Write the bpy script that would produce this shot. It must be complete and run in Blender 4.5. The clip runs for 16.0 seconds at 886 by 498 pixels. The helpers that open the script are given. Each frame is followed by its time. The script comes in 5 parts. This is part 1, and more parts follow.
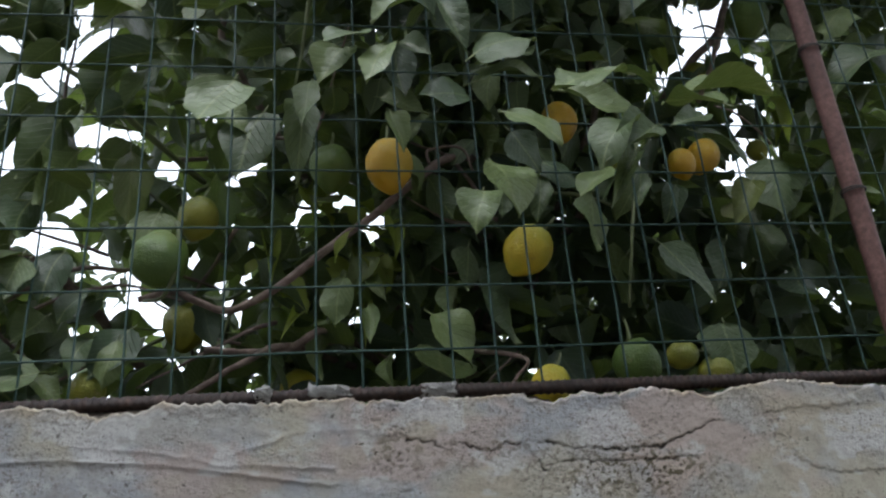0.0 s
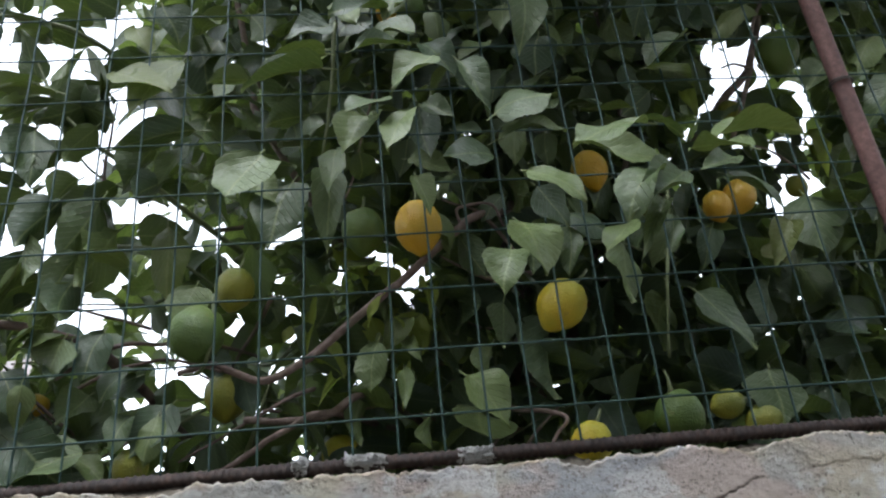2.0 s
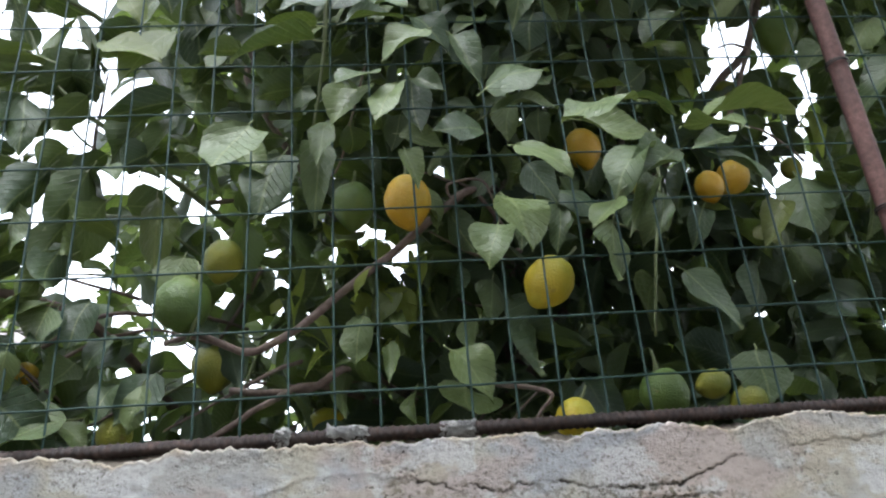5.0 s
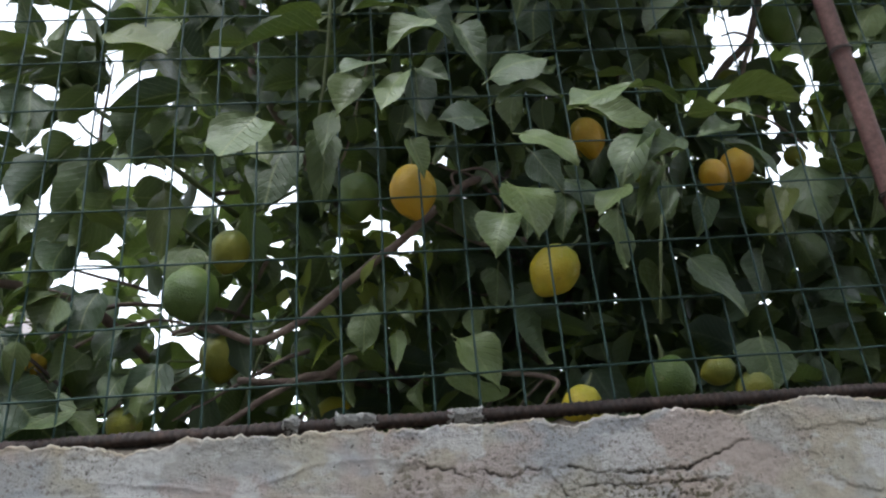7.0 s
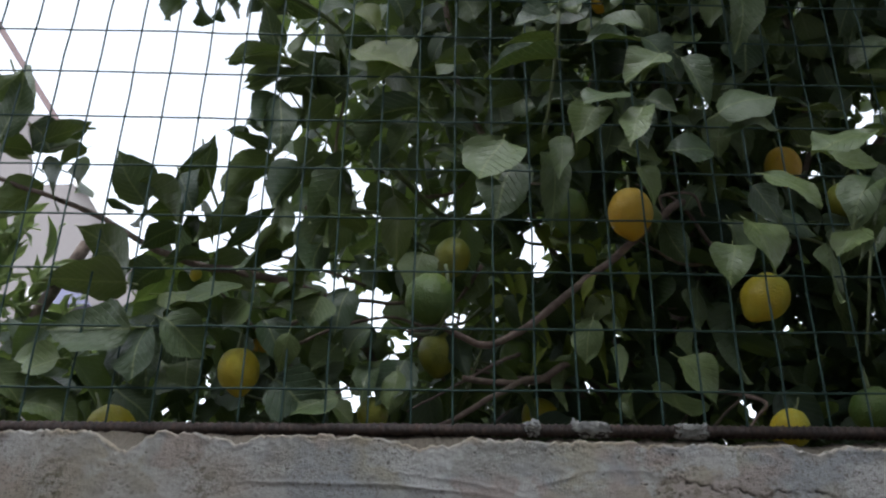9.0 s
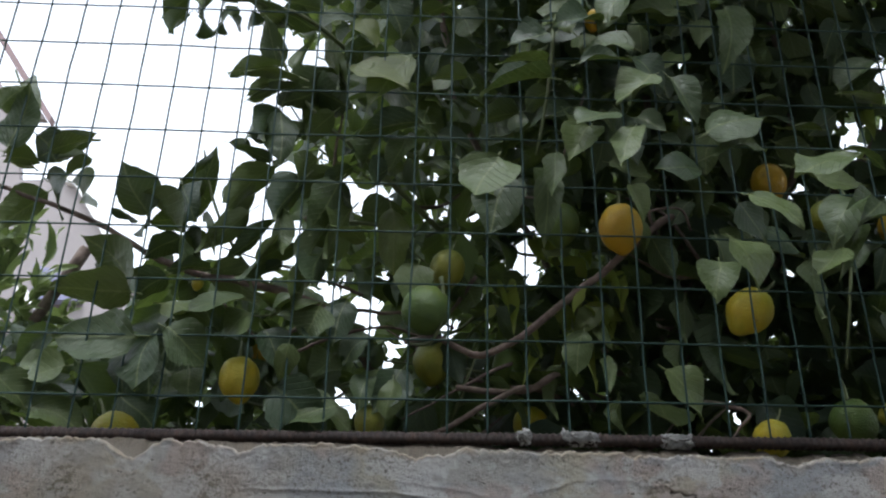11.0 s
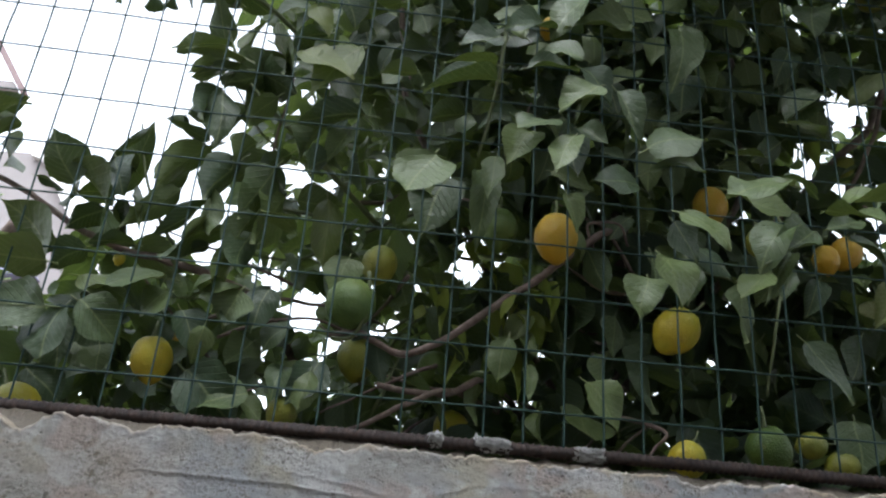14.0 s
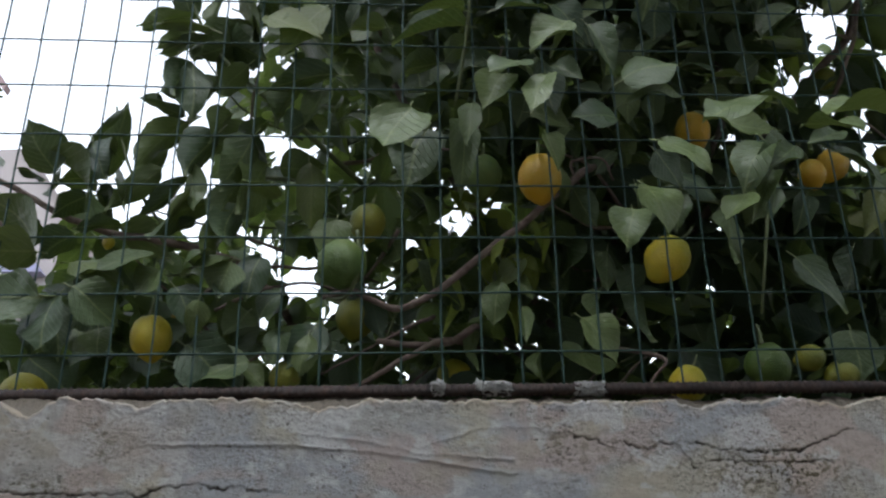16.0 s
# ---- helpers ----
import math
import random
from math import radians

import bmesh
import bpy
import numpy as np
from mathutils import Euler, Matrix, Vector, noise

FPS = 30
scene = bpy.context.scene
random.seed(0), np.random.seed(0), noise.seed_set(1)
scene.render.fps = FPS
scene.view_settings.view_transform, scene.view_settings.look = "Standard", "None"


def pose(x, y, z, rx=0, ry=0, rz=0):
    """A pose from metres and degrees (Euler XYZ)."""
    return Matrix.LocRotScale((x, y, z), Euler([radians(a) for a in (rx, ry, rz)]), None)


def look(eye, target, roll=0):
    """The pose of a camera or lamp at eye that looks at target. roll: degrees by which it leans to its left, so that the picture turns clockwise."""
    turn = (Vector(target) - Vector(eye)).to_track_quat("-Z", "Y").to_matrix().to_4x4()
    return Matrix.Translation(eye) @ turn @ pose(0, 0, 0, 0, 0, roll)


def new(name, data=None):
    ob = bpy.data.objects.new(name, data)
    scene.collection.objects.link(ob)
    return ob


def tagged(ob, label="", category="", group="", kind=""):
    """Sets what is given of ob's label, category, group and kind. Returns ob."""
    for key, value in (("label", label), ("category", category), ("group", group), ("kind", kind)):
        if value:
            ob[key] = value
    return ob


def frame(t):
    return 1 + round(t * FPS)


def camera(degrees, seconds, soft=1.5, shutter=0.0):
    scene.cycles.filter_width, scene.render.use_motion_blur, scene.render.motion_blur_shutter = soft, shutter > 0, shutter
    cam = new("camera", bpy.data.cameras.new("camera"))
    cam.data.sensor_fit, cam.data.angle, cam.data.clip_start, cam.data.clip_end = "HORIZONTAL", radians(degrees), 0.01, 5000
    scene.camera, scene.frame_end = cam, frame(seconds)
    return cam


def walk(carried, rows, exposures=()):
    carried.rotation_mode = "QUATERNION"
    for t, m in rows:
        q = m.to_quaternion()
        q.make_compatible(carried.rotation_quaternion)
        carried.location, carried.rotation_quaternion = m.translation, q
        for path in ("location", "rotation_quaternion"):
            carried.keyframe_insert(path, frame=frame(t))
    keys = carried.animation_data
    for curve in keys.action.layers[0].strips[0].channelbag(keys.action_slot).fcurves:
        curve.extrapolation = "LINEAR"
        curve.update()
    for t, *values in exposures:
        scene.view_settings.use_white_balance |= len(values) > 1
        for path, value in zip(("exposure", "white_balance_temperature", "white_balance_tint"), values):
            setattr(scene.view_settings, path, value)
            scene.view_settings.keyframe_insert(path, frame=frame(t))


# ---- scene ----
cam = camera(55.4, 16.0, soft=2.2, shutter=0.4)
PATH = [
    (0, (0.031, -0.883, 1.548), (0.367, 0.896, 2.398), -4.4),
    (0.5, (0.056, -0.894, 1.555), (0.37, 0.879, 2.425), -5.3),
    (1, (0.044, -0.892, 1.551), (0.305, 0.871, 2.46), -5.5),
    (1.5, (0.056, -0.893, 1.561), (0.254, 0.869, 2.487), -5.4),
    (2, (0.062, -0.898, 1.568), (0.269, 0.854, 2.512), -5.7),
    (2.5, (0.071, -0.904, 1.557), (0.29, 0.834, 2.521), -5.8),
    (3, (0.078, -0.908, 1.563), (0.281, 0.845, 2.502), -5.1),
    (3.5, (0.074, -0.899, 1.558), (0.278, 0.845, 2.515), -5.0),
    (4, (0.079, -0.896, 1.559), (0.284, 0.854, 2.506), -4.8),
    (4.5, (0.082, -0.893, 1.56), (0.278, 0.872, 2.48), -4.5),
    (7, (0.075, -0.895, 1.554), (0.268, 0.885, 2.446), -4.8),
    (7.5, (0.039, -0.893, 1.565), (0.186, 0.892, 2.454), -4.0),
    (8, (-0.052, -0.896, 1.61), (0.006, 0.886, 2.516), -2.8),
    (8.5, (-0.128, -0.968, 1.587), (-0.075, 0.818, 2.485), -1.2),
    (9, (-0.141, -0.979, 1.571), (-0.091, 0.834, 2.415), 0.9),
    (11.5, (-0.151, -1.023, 1.575), (-0.072, 0.79, 2.415), 1.0),
    (12, (-0.148, -1.027, 1.565), (-0.071, 0.786, 2.407), 0.0),
    (12.5, (-0.152, -1.047, 1.587), (-0.063, 0.744, 2.472), -1.4),
    (13, (-0.146, -1.051, 1.588), (-0.043, 0.726, 2.501), 0.3),
    (13.5, (-0.111, -1.01, 1.573), (0.034, 0.771, 2.472), 4.2),
    (14, (-0.095, -1.001, 1.571), (0.046, 0.799, 2.432), 4.9),
    (14.5, (-0.11, -0.994, 1.587), (0.032, 0.82, 2.418), 4.8),
    (15, (-0.128, -1.002, 1.636), (0.024, 0.807, 2.474), 0.4),
    (15.5, (-0.114, -1.018, 1.575), (0.019, 0.811, 2.371), -0.7),
    (16, (-0.074, -1.005, 1.565), (0.067, 0.838, 2.328), -0.8),
]
EXPOSURES = [(0.0, 0.26), (0.5, 0.57), (1.0, 0.74), (1.5, 0.64), (2.5, 0.68), (3.5, 0.80), (4.0, 0.72), (4.5, 1.12), (7.0, 0.47), (7.5, 0.98), (8.3, -0.36), (9.0, -0.29), (11.5, -0.09), (12.5, -0.13), (13.0, -0.12), (13.5, 0.18), (14.5, 0.34), (15.0, 0.32), (15.5, 0.04), (16.0, -0.06)]
walk(cam, [(t, look(eye, target, roll)) for t, eye, target, roll in PATH], [(t, stops, 6050, 9) for t, stops in EXPOSURES])

# ---- sky and sun: a bright overcast day, the light from high over the lane ----
SUN_UP, SUN_TURN = radians(60), radians(200)
world = bpy.data.worlds.new("overcast_sky")
scene.world = world
world.use_nodes = True
wn, wl = world.node_tree.nodes, world.node_tree.links
sky = wn.new("ShaderNodeTexSky")
sky.sky_type, sky.sun_disc, sky.sun_elevation, sky.sun_rotation = "NISHITA", False, SUN_UP, SUN_TURN
sky.air_density, sky.dust_density = 1.0, 2.0
cloud = wn.new("ShaderNodeHueSaturation")
cloud.inputs["Saturation"].default_value = 0.18
wl.new(sky.outputs[0], cloud.inputs["Color"])
wl.new(cloud.outputs[0], wn["Background"].inputs["Color"])
wn["Background"].inputs["Strength"].default_value = 0.58
sun_data = bpy.data.lights.new("sun", "SUN")
sun_data.energy, sun_data.angle, sun_data.color = 0.6, radians(40), (1.0, 0.985, 0.965)
sun = new("sun", sun_data)
sun.matrix_world = look((0, 0, 0), (-math.sin(SUN_TURN) * math.cos(SUN_UP), -math.cos(SUN_TURN) * math.cos(SUN_UP), -math.sin(SUN_UP)))


# ---- materials ----
class Nodes:
    """A small builder of node materials."""

    def __init__(self, name, rough=0.6, metal=0.0):
        self.mat = bpy.data.materials.new(name)
        self.mat.use_nodes = True
        self.tree = self.mat.node_tree
        self.bsdf = self.tree.nodes["Principled BSDF"]
        self.bsdf.inputs["Roughness"].default_value, self.bsdf.inputs["Metallic"].default_value = rough, metal

    def add(self, kind, **inputs):
        n = self.tree.nodes.new("ShaderNode" + kind)
        for k, v in inputs.items():
            self.plug(v, n.inputs[k.replace("_", " ")])
        return n

    def plug(self, v, socket):
        if isinstance(v, bpy.types.NodeSocket):
            self.tree.links.new(v, socket)
        else:
            socket.default_value = v

    def noise(self, scale, detail=4.0, rough=0.55, vector=None):
        n = self.add("TexNoise", Scale=scale, Detail=detail, Roughness=rough)
        if vector is not None:
            self.plug(vector, n.inputs["Vector"])
        return n.outputs["Fac"]

    def where(self):
        return self.add("NewGeometry").outputs["Position"]

    def local(self):
        return self.add("TexCoord").outputs["Object"]

    def ramp(self, fac, *stops):
        n = self.add("ValToRGB", Fac=fac)
        el = n.color_ramp.elements
        while len(el) < len(stops):
            el.new(0.5)
        for e, (p, c) in zip(el, stops):
            e.position, e.color = p, (*c, 1) if len(c) == 3 else c
        return n.outputs["Color"]

    def mix(self, fac, a, b, blend="MIX"):
        n = self.add("Mix")
        n.data_type, n.blend_type = "RGBA", blend
        self.plug(fac, n.inputs[0])
        self.plug(a if isinstance(a, bpy.types.NodeSocket) else (*a, 1), n.inputs[6])
        self.plug(b if isinstance(b, bpy.types.NodeSocket) else (*b, 1), n.inputs[7])
        return n.outputs[2]

    def math(self, op, a, b=0.5):
        n = self.add("Math")
        n.operation = op
        self.plug(a, n.inputs[0])
        self.plug(b, n.inputs[1])
        return n.outputs[0]

    def attr(self, name):
        n = self.add("Attribute")
        n.attribute_name = name
        return n.outputs["Fac"]

    def colour(self, socket):
        self.plug(socket, self.bsdf.inputs["Base Color"])
        return self

    def rough(self, socket):
        self.plug(socket, self.bsdf.inputs["Roughness"])
        return self

    def bump(self, height, strength=0.4, distance=0.002):
        n = self.add("Bump", Strength=strength, Distance=distance, Height=height)
        self.plug(n.outputs[0], self.bsdf.inputs["Normal"])
        return self


def leaf_material(name, dark, fresh, vein, random_socket, gloss=0.42, through_light=0.16):
    m = Nodes(name, gloss)
    oi = m.add("ObjectInfo").outputs["Random"] if random_socket == "object" else m.add("NewGeometry").outputs["Random Per Island"]
    uv = m.add("UVMap").outputs["UV"]
    sep = m.add("SeparateXYZ", Vector=uv)
    across, along = m.math("ABSOLUTE", m.math("SUBTRACT", sep.outputs[0], 0.5)), sep.outputs[1]
    mid = m.ramp(across, (0.0, (1, 1, 1)), (0.035, (0, 0, 0)))
    slanted = m.math("ADD", m.math("MULTIPLY", along, 9.0), m.math("MULTIPLY", across, -7.0))
    ribs = m.ramp(m.math("PINGPONG", slanted, 0.5), (0.0, (1, 1, 1)), (0.09, (0, 0, 0)))
    mottled = m.noise(60, 4, 0.6, m.where())
    blistered = m.noise(32, 3, 0.55, m.where())
    base = m.mix(m.ramp(oi, (0.1, (0, 0, 0)), (0.95, (1, 1, 1))), dark, fresh)
    base = m.mix(m.math("MULTIPLY", mottled, 0.35), base, tuple(c * 0.55 for c in dark))
    base = m.mix(m.math("MULTIPLY", mid, 0.5), base, vein)
    base = m.mix(m.math("MULTIPLY", ribs, 0.13), base, vein)
    spots = m.ramp(m.noise(240, 2, 0.5, m.where()), (0.68, (0, 0, 0)), (0.74, (1, 1, 1)))
    base = m.mix(m.math("MULTIPLY", spots, 0.25), base, (0.2, 0.19, 0.1))
    m.colour(base).rough(m.math("ADD", m.math("MULTIPLY", m.noise(35, 3, 0.5, m.where()), 0.3), gloss - 0.14))
    m.bump(m.math("ADD", m.math("MULTIPLY", blistered, 2.2), m.math("ADD", m.math("MULTIPLY", ribs, -0.3), m.math("MULTIPLY", mottled, 0.9))), 0.85, 0.003)
    m.bsdf.inputs["Specular IOR Level"].default_value = 0.40
    thin = m.add("BsdfTranslucent", Color=m.mix(0.5, base, (0.30, 0.42, 0.05)))
    blend = m.add("MixShader", Fac=through_light)
    m.tree.links.new(m.bsdf.outputs[0], blend.inputs[1])
    m.tree.links.new(thin.outputs[0], blend.inputs[2])
    m.tree.links.new(blend.outputs[0], m.tree.nodes["Material Output"].inputs["Surface"])
    return m.mat


LEAF = leaf_material("leaf_green", (0.036, 0.066, 0.028), (0.135, 0.182, 0.058), (0.26, 0.30, 0.13), "object", 0.45, 0.08)
LEAF_PALE = leaf_material("leaf_pale", (0.13, 0.165, 0.06), (0.20, 0.23, 0.085), (0.28, 0.31, 0.14), "object", 0.5, 0.3)
# young leaves by the sky gaps: their backlit glow is painted into this bright green
LEAF_LIT = leaf_material("leaf_young_backlit", (0.22, 0.28, 0.05), (0.32, 0.37, 0.07), (0.36, 0.40, 0.12), "object", 0.5, 0.6)
LEAF_YELLOWED = leaf_material("leaf_yellowed", (0.09, 0.12, 0.03), (0.16, 0.16, 0.035), (0.2, 0.2, 0.08), "object", 0.5, 0.2)
# darker copy of the tree's leaf green: the crown's inner shade is in its colour
LEAF_MASS_SHADED = leaf_material("leaf_mass", (0.030, 0.055, 0.034), (0.080, 0.115, 0.058), (0.13, 0.17, 0.09), "island", 0.50, 0.28)
LEAF_BUSH = leaf_material("leaf_bush", (0.16, 0.22, 0.10), (0.32, 0.39, 0.19), (0.28, 0.33, 0.16), "island", 0.5, 0.25)


def lemon_material(name, low, high, blush):
    m = Nodes(name, 0.42)
    c = m.mix(m.noise(28, 3, 0.5, m.where()), low, high)
    sep = m.add("SeparateXYZ", Vector=m.local())
    end = m.ramp(m.math("ADD", m.math("MULTIPLY", sep.outputs[2], 1.1), m.math("MULTIPLY", m.noise(30, 2, 0.5, m.where()), 0.5)), (0.0, (0, 0, 0)), (1.0, (1, 1, 1)))
    c = m.mix(m.math("MULTIPLY", end, 0.7), c, blush)
    side = m.ramp(m.noise(17, 3, 0.55, m.where()), (0.46, (0, 0, 0)), (0.64, (1, 1, 1)))
    c = m.mix(m.math("MULTIPLY", side, 0.55), c, blush)
    scar = m.ramp(m.noise(75, 3, 0.6, m.where()), (0.66, (0, 0, 0)), (0.72, (1, 1, 1)))
    c = m.mix(m.math("MULTIPLY", scar, 0.4), c, (0.22, 0.15, 0.05))
    m.colour(c)
    pores = m.add("TexVoronoi", Scale=520.0)
    m.plug(m.where(), pores.inputs["Vector"])
    m.bump(m.math("ADD", pores.outputs["Distance"], m.math("MULTIPLY", m.noise(70, 4, 0.6, m.where()), 3.0)), 0.6, 0.0014)
    m.bsdf.inputs["Subsurface Weight"].default_value = 0.08
    m.bsdf.inputs["Subsurface Radius"].default_value = (0.004, 0.003, 0.001)
    return m.mat


LEMON_YELLOW = lemon_material("lemon_peel_yellow", (0.48, 0.345, 0.016), (0.58, 0.46, 0.028), (0.34, 0.36, 0.030))
LEMON_ORANGE = lemon_material("lemon_peel_deep_yellow", (0.50, 0.275, 0.012), (0.60, 0.365, 0.018), (0.46, 0.33, 0.025))
LEMON_GREEN = lemon_material("lemon_peel_green", (0.085, 0.145, 0.024), (0.14, 0.20, 0.035), (0.055, 0.105, 0.022))
LEMON_LIME = lemon_material("lemon_peel_turning", (0.24, 0.245, 0.025), (0.33, 0.31, 0.035), (0.09, 0.145, 0.025))


def bark_material():
    m = Nodes("bark", 0.85)
    n = m.noise(55, 6, 0.65, m.where())
    c = m.ramp(n, (0.3, (0.075, 0.052, 0.042)), (0.55, (0.185, 0.135, 0.11)), (0.75, (0.29, 0.235, 0.20)))
    green = m.ramp(m.noise(9, 3, 0.5, m.where()), (0.5, (0, 0, 0)), (0.7, (1, 1, 1)))
    c = m.mix(m.math("MULTIPLY", green, 0.3), c, (0.12, 0.14, 0.07))
    return m.colour(c).bump(m.noise(180, 5, 0.7, m.where()), 0.6, 0.002).mat


BARK = bark_material()
TWIG = Nodes("green_twig", 0.6)
TWIG.colour(TWIG.mix(TWIG.noise(70, 3, 0.5, TWIG.where()), (0.07, 0.10, 0.035), (0.15, 0.17, 0.07)))
TWIG = TWIG.mat


def rust_material(name, low, mid, high):
    m = Nodes(name, 0.8)
    n = m.noise(130, 6, 0.7, m.where())
    c = m.ramp(n, (0.32, low), (0.52, mid), (0.75, high))
    big = m.ramp(m.noise(14, 4, 0.6, m.where()), (0.45, (0, 0, 0)), (0.65, (1, 1, 1)))
    c = m.mix(m.math("MULTIPLY", big, 0.5), c, low)
    return m.colour(c).rough(m.math("ADD", m.math("MULTIPLY", n, 0.3), 0.6)).bump(m.noise(420, 5, 0.7, m.where()), 0.5, 0.001).mat


RUST_DARK = rust_material("rusted_rebar", (0.014, 0.010, 0.009), (0.040, 0.025, 0.020), (0.095, 0.056, 0.043))
RUST_RED = rust_material("rusted_red_post", (0.058, 0.026, 0.022), (0.130, 0.061, 0.051), (0.205, 0.112, 0.095))

WIRE = Nodes("green_coated_wire", 0.62)
WIRE.colour(WIRE.mix(WIRE.noise(90, 4, 0.6, WIRE.where()), (0.010, 0.036, 0.028), (0.024, 0.066, 0.052)))
WIRE.bump(WIRE.noise(300, 3, 0.5, WIRE.where()), 0.3, 0.0005)
WIRE = WIRE.mat
TIE = rust_material("tie_wire", (0.02, 0.018, 0.018), (0.05, 0.045, 0.042), (0.10, 0.08, 0.07))


def plaster_material():
    m = Nodes("painted_plaster", 0.88)
    p = m.where()
    flat = m.add("Mapping", Vector=p)
    flat.inputs["Scale"].default_value = (1.0, 0.25, 1.35)
    v = flat.outputs[0]

    def patches(place, scale, lo, hi):
        shift = m.add("Mapping", Vector=v)
        shift.inputs["Location"].default_value = place
        return m.ramp(m.noise(scale, 3, 0.55, shift.outputs[0]), (lo, (0, 0, 0)), (hi, (1, 1, 1)))

    grain = m.noise(300, 5, 0.7, p)
    c = m.mix(m.noise(30, 5, 0.6, v), (0.295, 0.292, 0.268), (0.395, 0.388, 0.362))
    c = m.mix(m.math("MULTIPLY", patches((0, 0, 0), 8.0, 0.50, 0.57), 0.75), c, (0.330, 0.350, 0.372))
    c = m.mix(m.math("MULTIPLY", patches((3.1, 1.7, 5.3), 9.0, 0.51, 0.57), 0.75), c, (0.40, 0.325, 0.285))
    c = m.mix(m.math("MULTIPLY", patches((7.7, 4.1, 2.2), 9.0, 0.50, 0.62), 0.75), c, (0.40, 0.370, 0.275))
    c = m.mix(m.math("MULTIPLY", patches((1.9, 6.0, 8.4), 17.0, 0.53, 0.58), 0.75), c, (0.49, 0.495, 0.485))
    c = m.mix(m.math("MULTIPLY", patches((5.5, 2.0, 3.4), 26.0, 0.58, 0.70), 0.35), c, (0.192, 0.172, 0.144))
    c = m.mix(m.attr("warm"), c, (0.36, 0.295, 0.225))
    c = m.mix(m.attr("bare"), c, (0.33, 0.265, 0.175))
    sandy = m.math("ADD", m.math("MULTIPLY", patches((9.1, 3.3, 0.4), 10.0, 0.42, 0.58), 0.75), 0.25)
    pits = m.ramp(grain, (0.38, (1, 1, 1)), (0.46, (0, 0, 0)))
    c = m.mix(m.math("MULTIPLY", m.math("MULTIPLY", pits, sandy), 0.85), c, (0.15, 0.13, 0.11))
    holes = m.ramp(m.noise(110, 2, 0.5, p), (0.275, (1, 1, 1)), (0.305, (0, 0, 0)))
    c = m.mix(m.math("MULTIPLY", holes, 0.7), c, (0.09, 0.08, 0.065))
    c = m.mix(m.math("MULTIPLY", m.attr("moss"), m.ramp(m.noise(165, 3, 0.6, p), (0.53, (0, 0, 0)), (0.58, (1, 1, 1)))), c, (0.085, 0.072, 0.036))
    c = m.mix(0.10, c, (0.11, 0.10, 0.085))
    # dirt in cracks and pits, and the painted shade on the wall-top bed
    c = m.mix(m.attr("grime_shade"), c, (0.045, 0.037, 0.03))
    m.colour(c)
    h = m.math("ADD", m.math("MULTIPLY", m.math("MULTIPLY", m.noise(420, 4, 0.65, p), sandy), 1.3), m.math("MULTIPLY", m.noise(80, 4, 0.55, p), 0.9))
    h = m.math("SUBTRACT", h, m.math("MULTIPLY", holes, 0.8))
    return m.bump(h, 0.7, 0.0016).mat


PLASTER = plaster_material()
MORTAR = Nodes("white_mortar", 0.9)
MORTAR.colour(MORTAR.mix(MORTAR.noise(120, 5, 0.7, MORTAR.where()), (0.22, 0.22, 0.205), (0.56, 0.56, 0.54)))
MORTAR.bump(MORTAR.noise(230, 5, 0.75, MORTAR.where()), 1.0, 0.004)
MORTAR = MORTAR.mat


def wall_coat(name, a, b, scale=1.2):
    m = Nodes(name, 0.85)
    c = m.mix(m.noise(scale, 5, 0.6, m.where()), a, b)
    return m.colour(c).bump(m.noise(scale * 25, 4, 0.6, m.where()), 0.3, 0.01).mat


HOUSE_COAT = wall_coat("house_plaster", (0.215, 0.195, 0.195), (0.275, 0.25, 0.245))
# coat of the added, unseen wall that blocks low sky and bounces a little light
SKY_BLOCKER = wall_coat("sky_blocker_coat", (0.22, 0.225, 0.23), (0.28, 0.285, 0.29))
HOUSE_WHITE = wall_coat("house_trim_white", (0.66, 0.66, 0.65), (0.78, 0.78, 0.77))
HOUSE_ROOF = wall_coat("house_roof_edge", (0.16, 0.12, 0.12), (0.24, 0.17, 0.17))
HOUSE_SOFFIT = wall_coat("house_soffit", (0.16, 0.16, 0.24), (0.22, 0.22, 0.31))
HOUSE_GLASS = Nodes("house_window_glass", 0.1)
HOUSE_GLASS.colour(HOUSE_GLASS.mix(0.5, (0.03, 0.035, 0.04), (0.05, 0.055, 0.06)))
HOUSE_GLASS = HOUSE_GLASS.mat
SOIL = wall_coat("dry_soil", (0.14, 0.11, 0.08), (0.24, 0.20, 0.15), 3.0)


# ---- mesh helpers ----
def mesh_of(name, verts, faces, material, smooth=True, uvs=None):
    me = bpy.data.meshes.new(name)
    me.from_pydata([tuple(v) for v in verts], [], [tuple(f) for f in faces])
    me.materials.append(material)
    if smooth:
        me.polygons.foreach_set("use_smooth", [True] * len(me.polygons))
    if uvs is not None:
        layer = me.uv_layers.new(name="UVMap")
        idx = np.empty(len(me.loops), dtype=np.int32)
        me.loops.foreach_get("vertex_index", idx)
        layer.data.foreach_set("uv", np.asarray(uvs, dtype=np.float32)[idx].ravel())
    me.update()
    return me


def part(name, bm, material, parent, label=""):
    """One mesh object under a thing or a part, from a bmesh or a ready mesh."""
    if isinstance(bm, bmesh.types.BMesh):
        me = bpy.data.meshes.new(name)
        bm.to_mesh(me)
        bm.free()
        me.materials.append(material)
        me.polygons.foreach_set("use_smooth", [True] * len(me.polygons))
    else:
        me = bm
    ob = new(name, me)
    ob.parent = parent
    return tagged(ob, label)


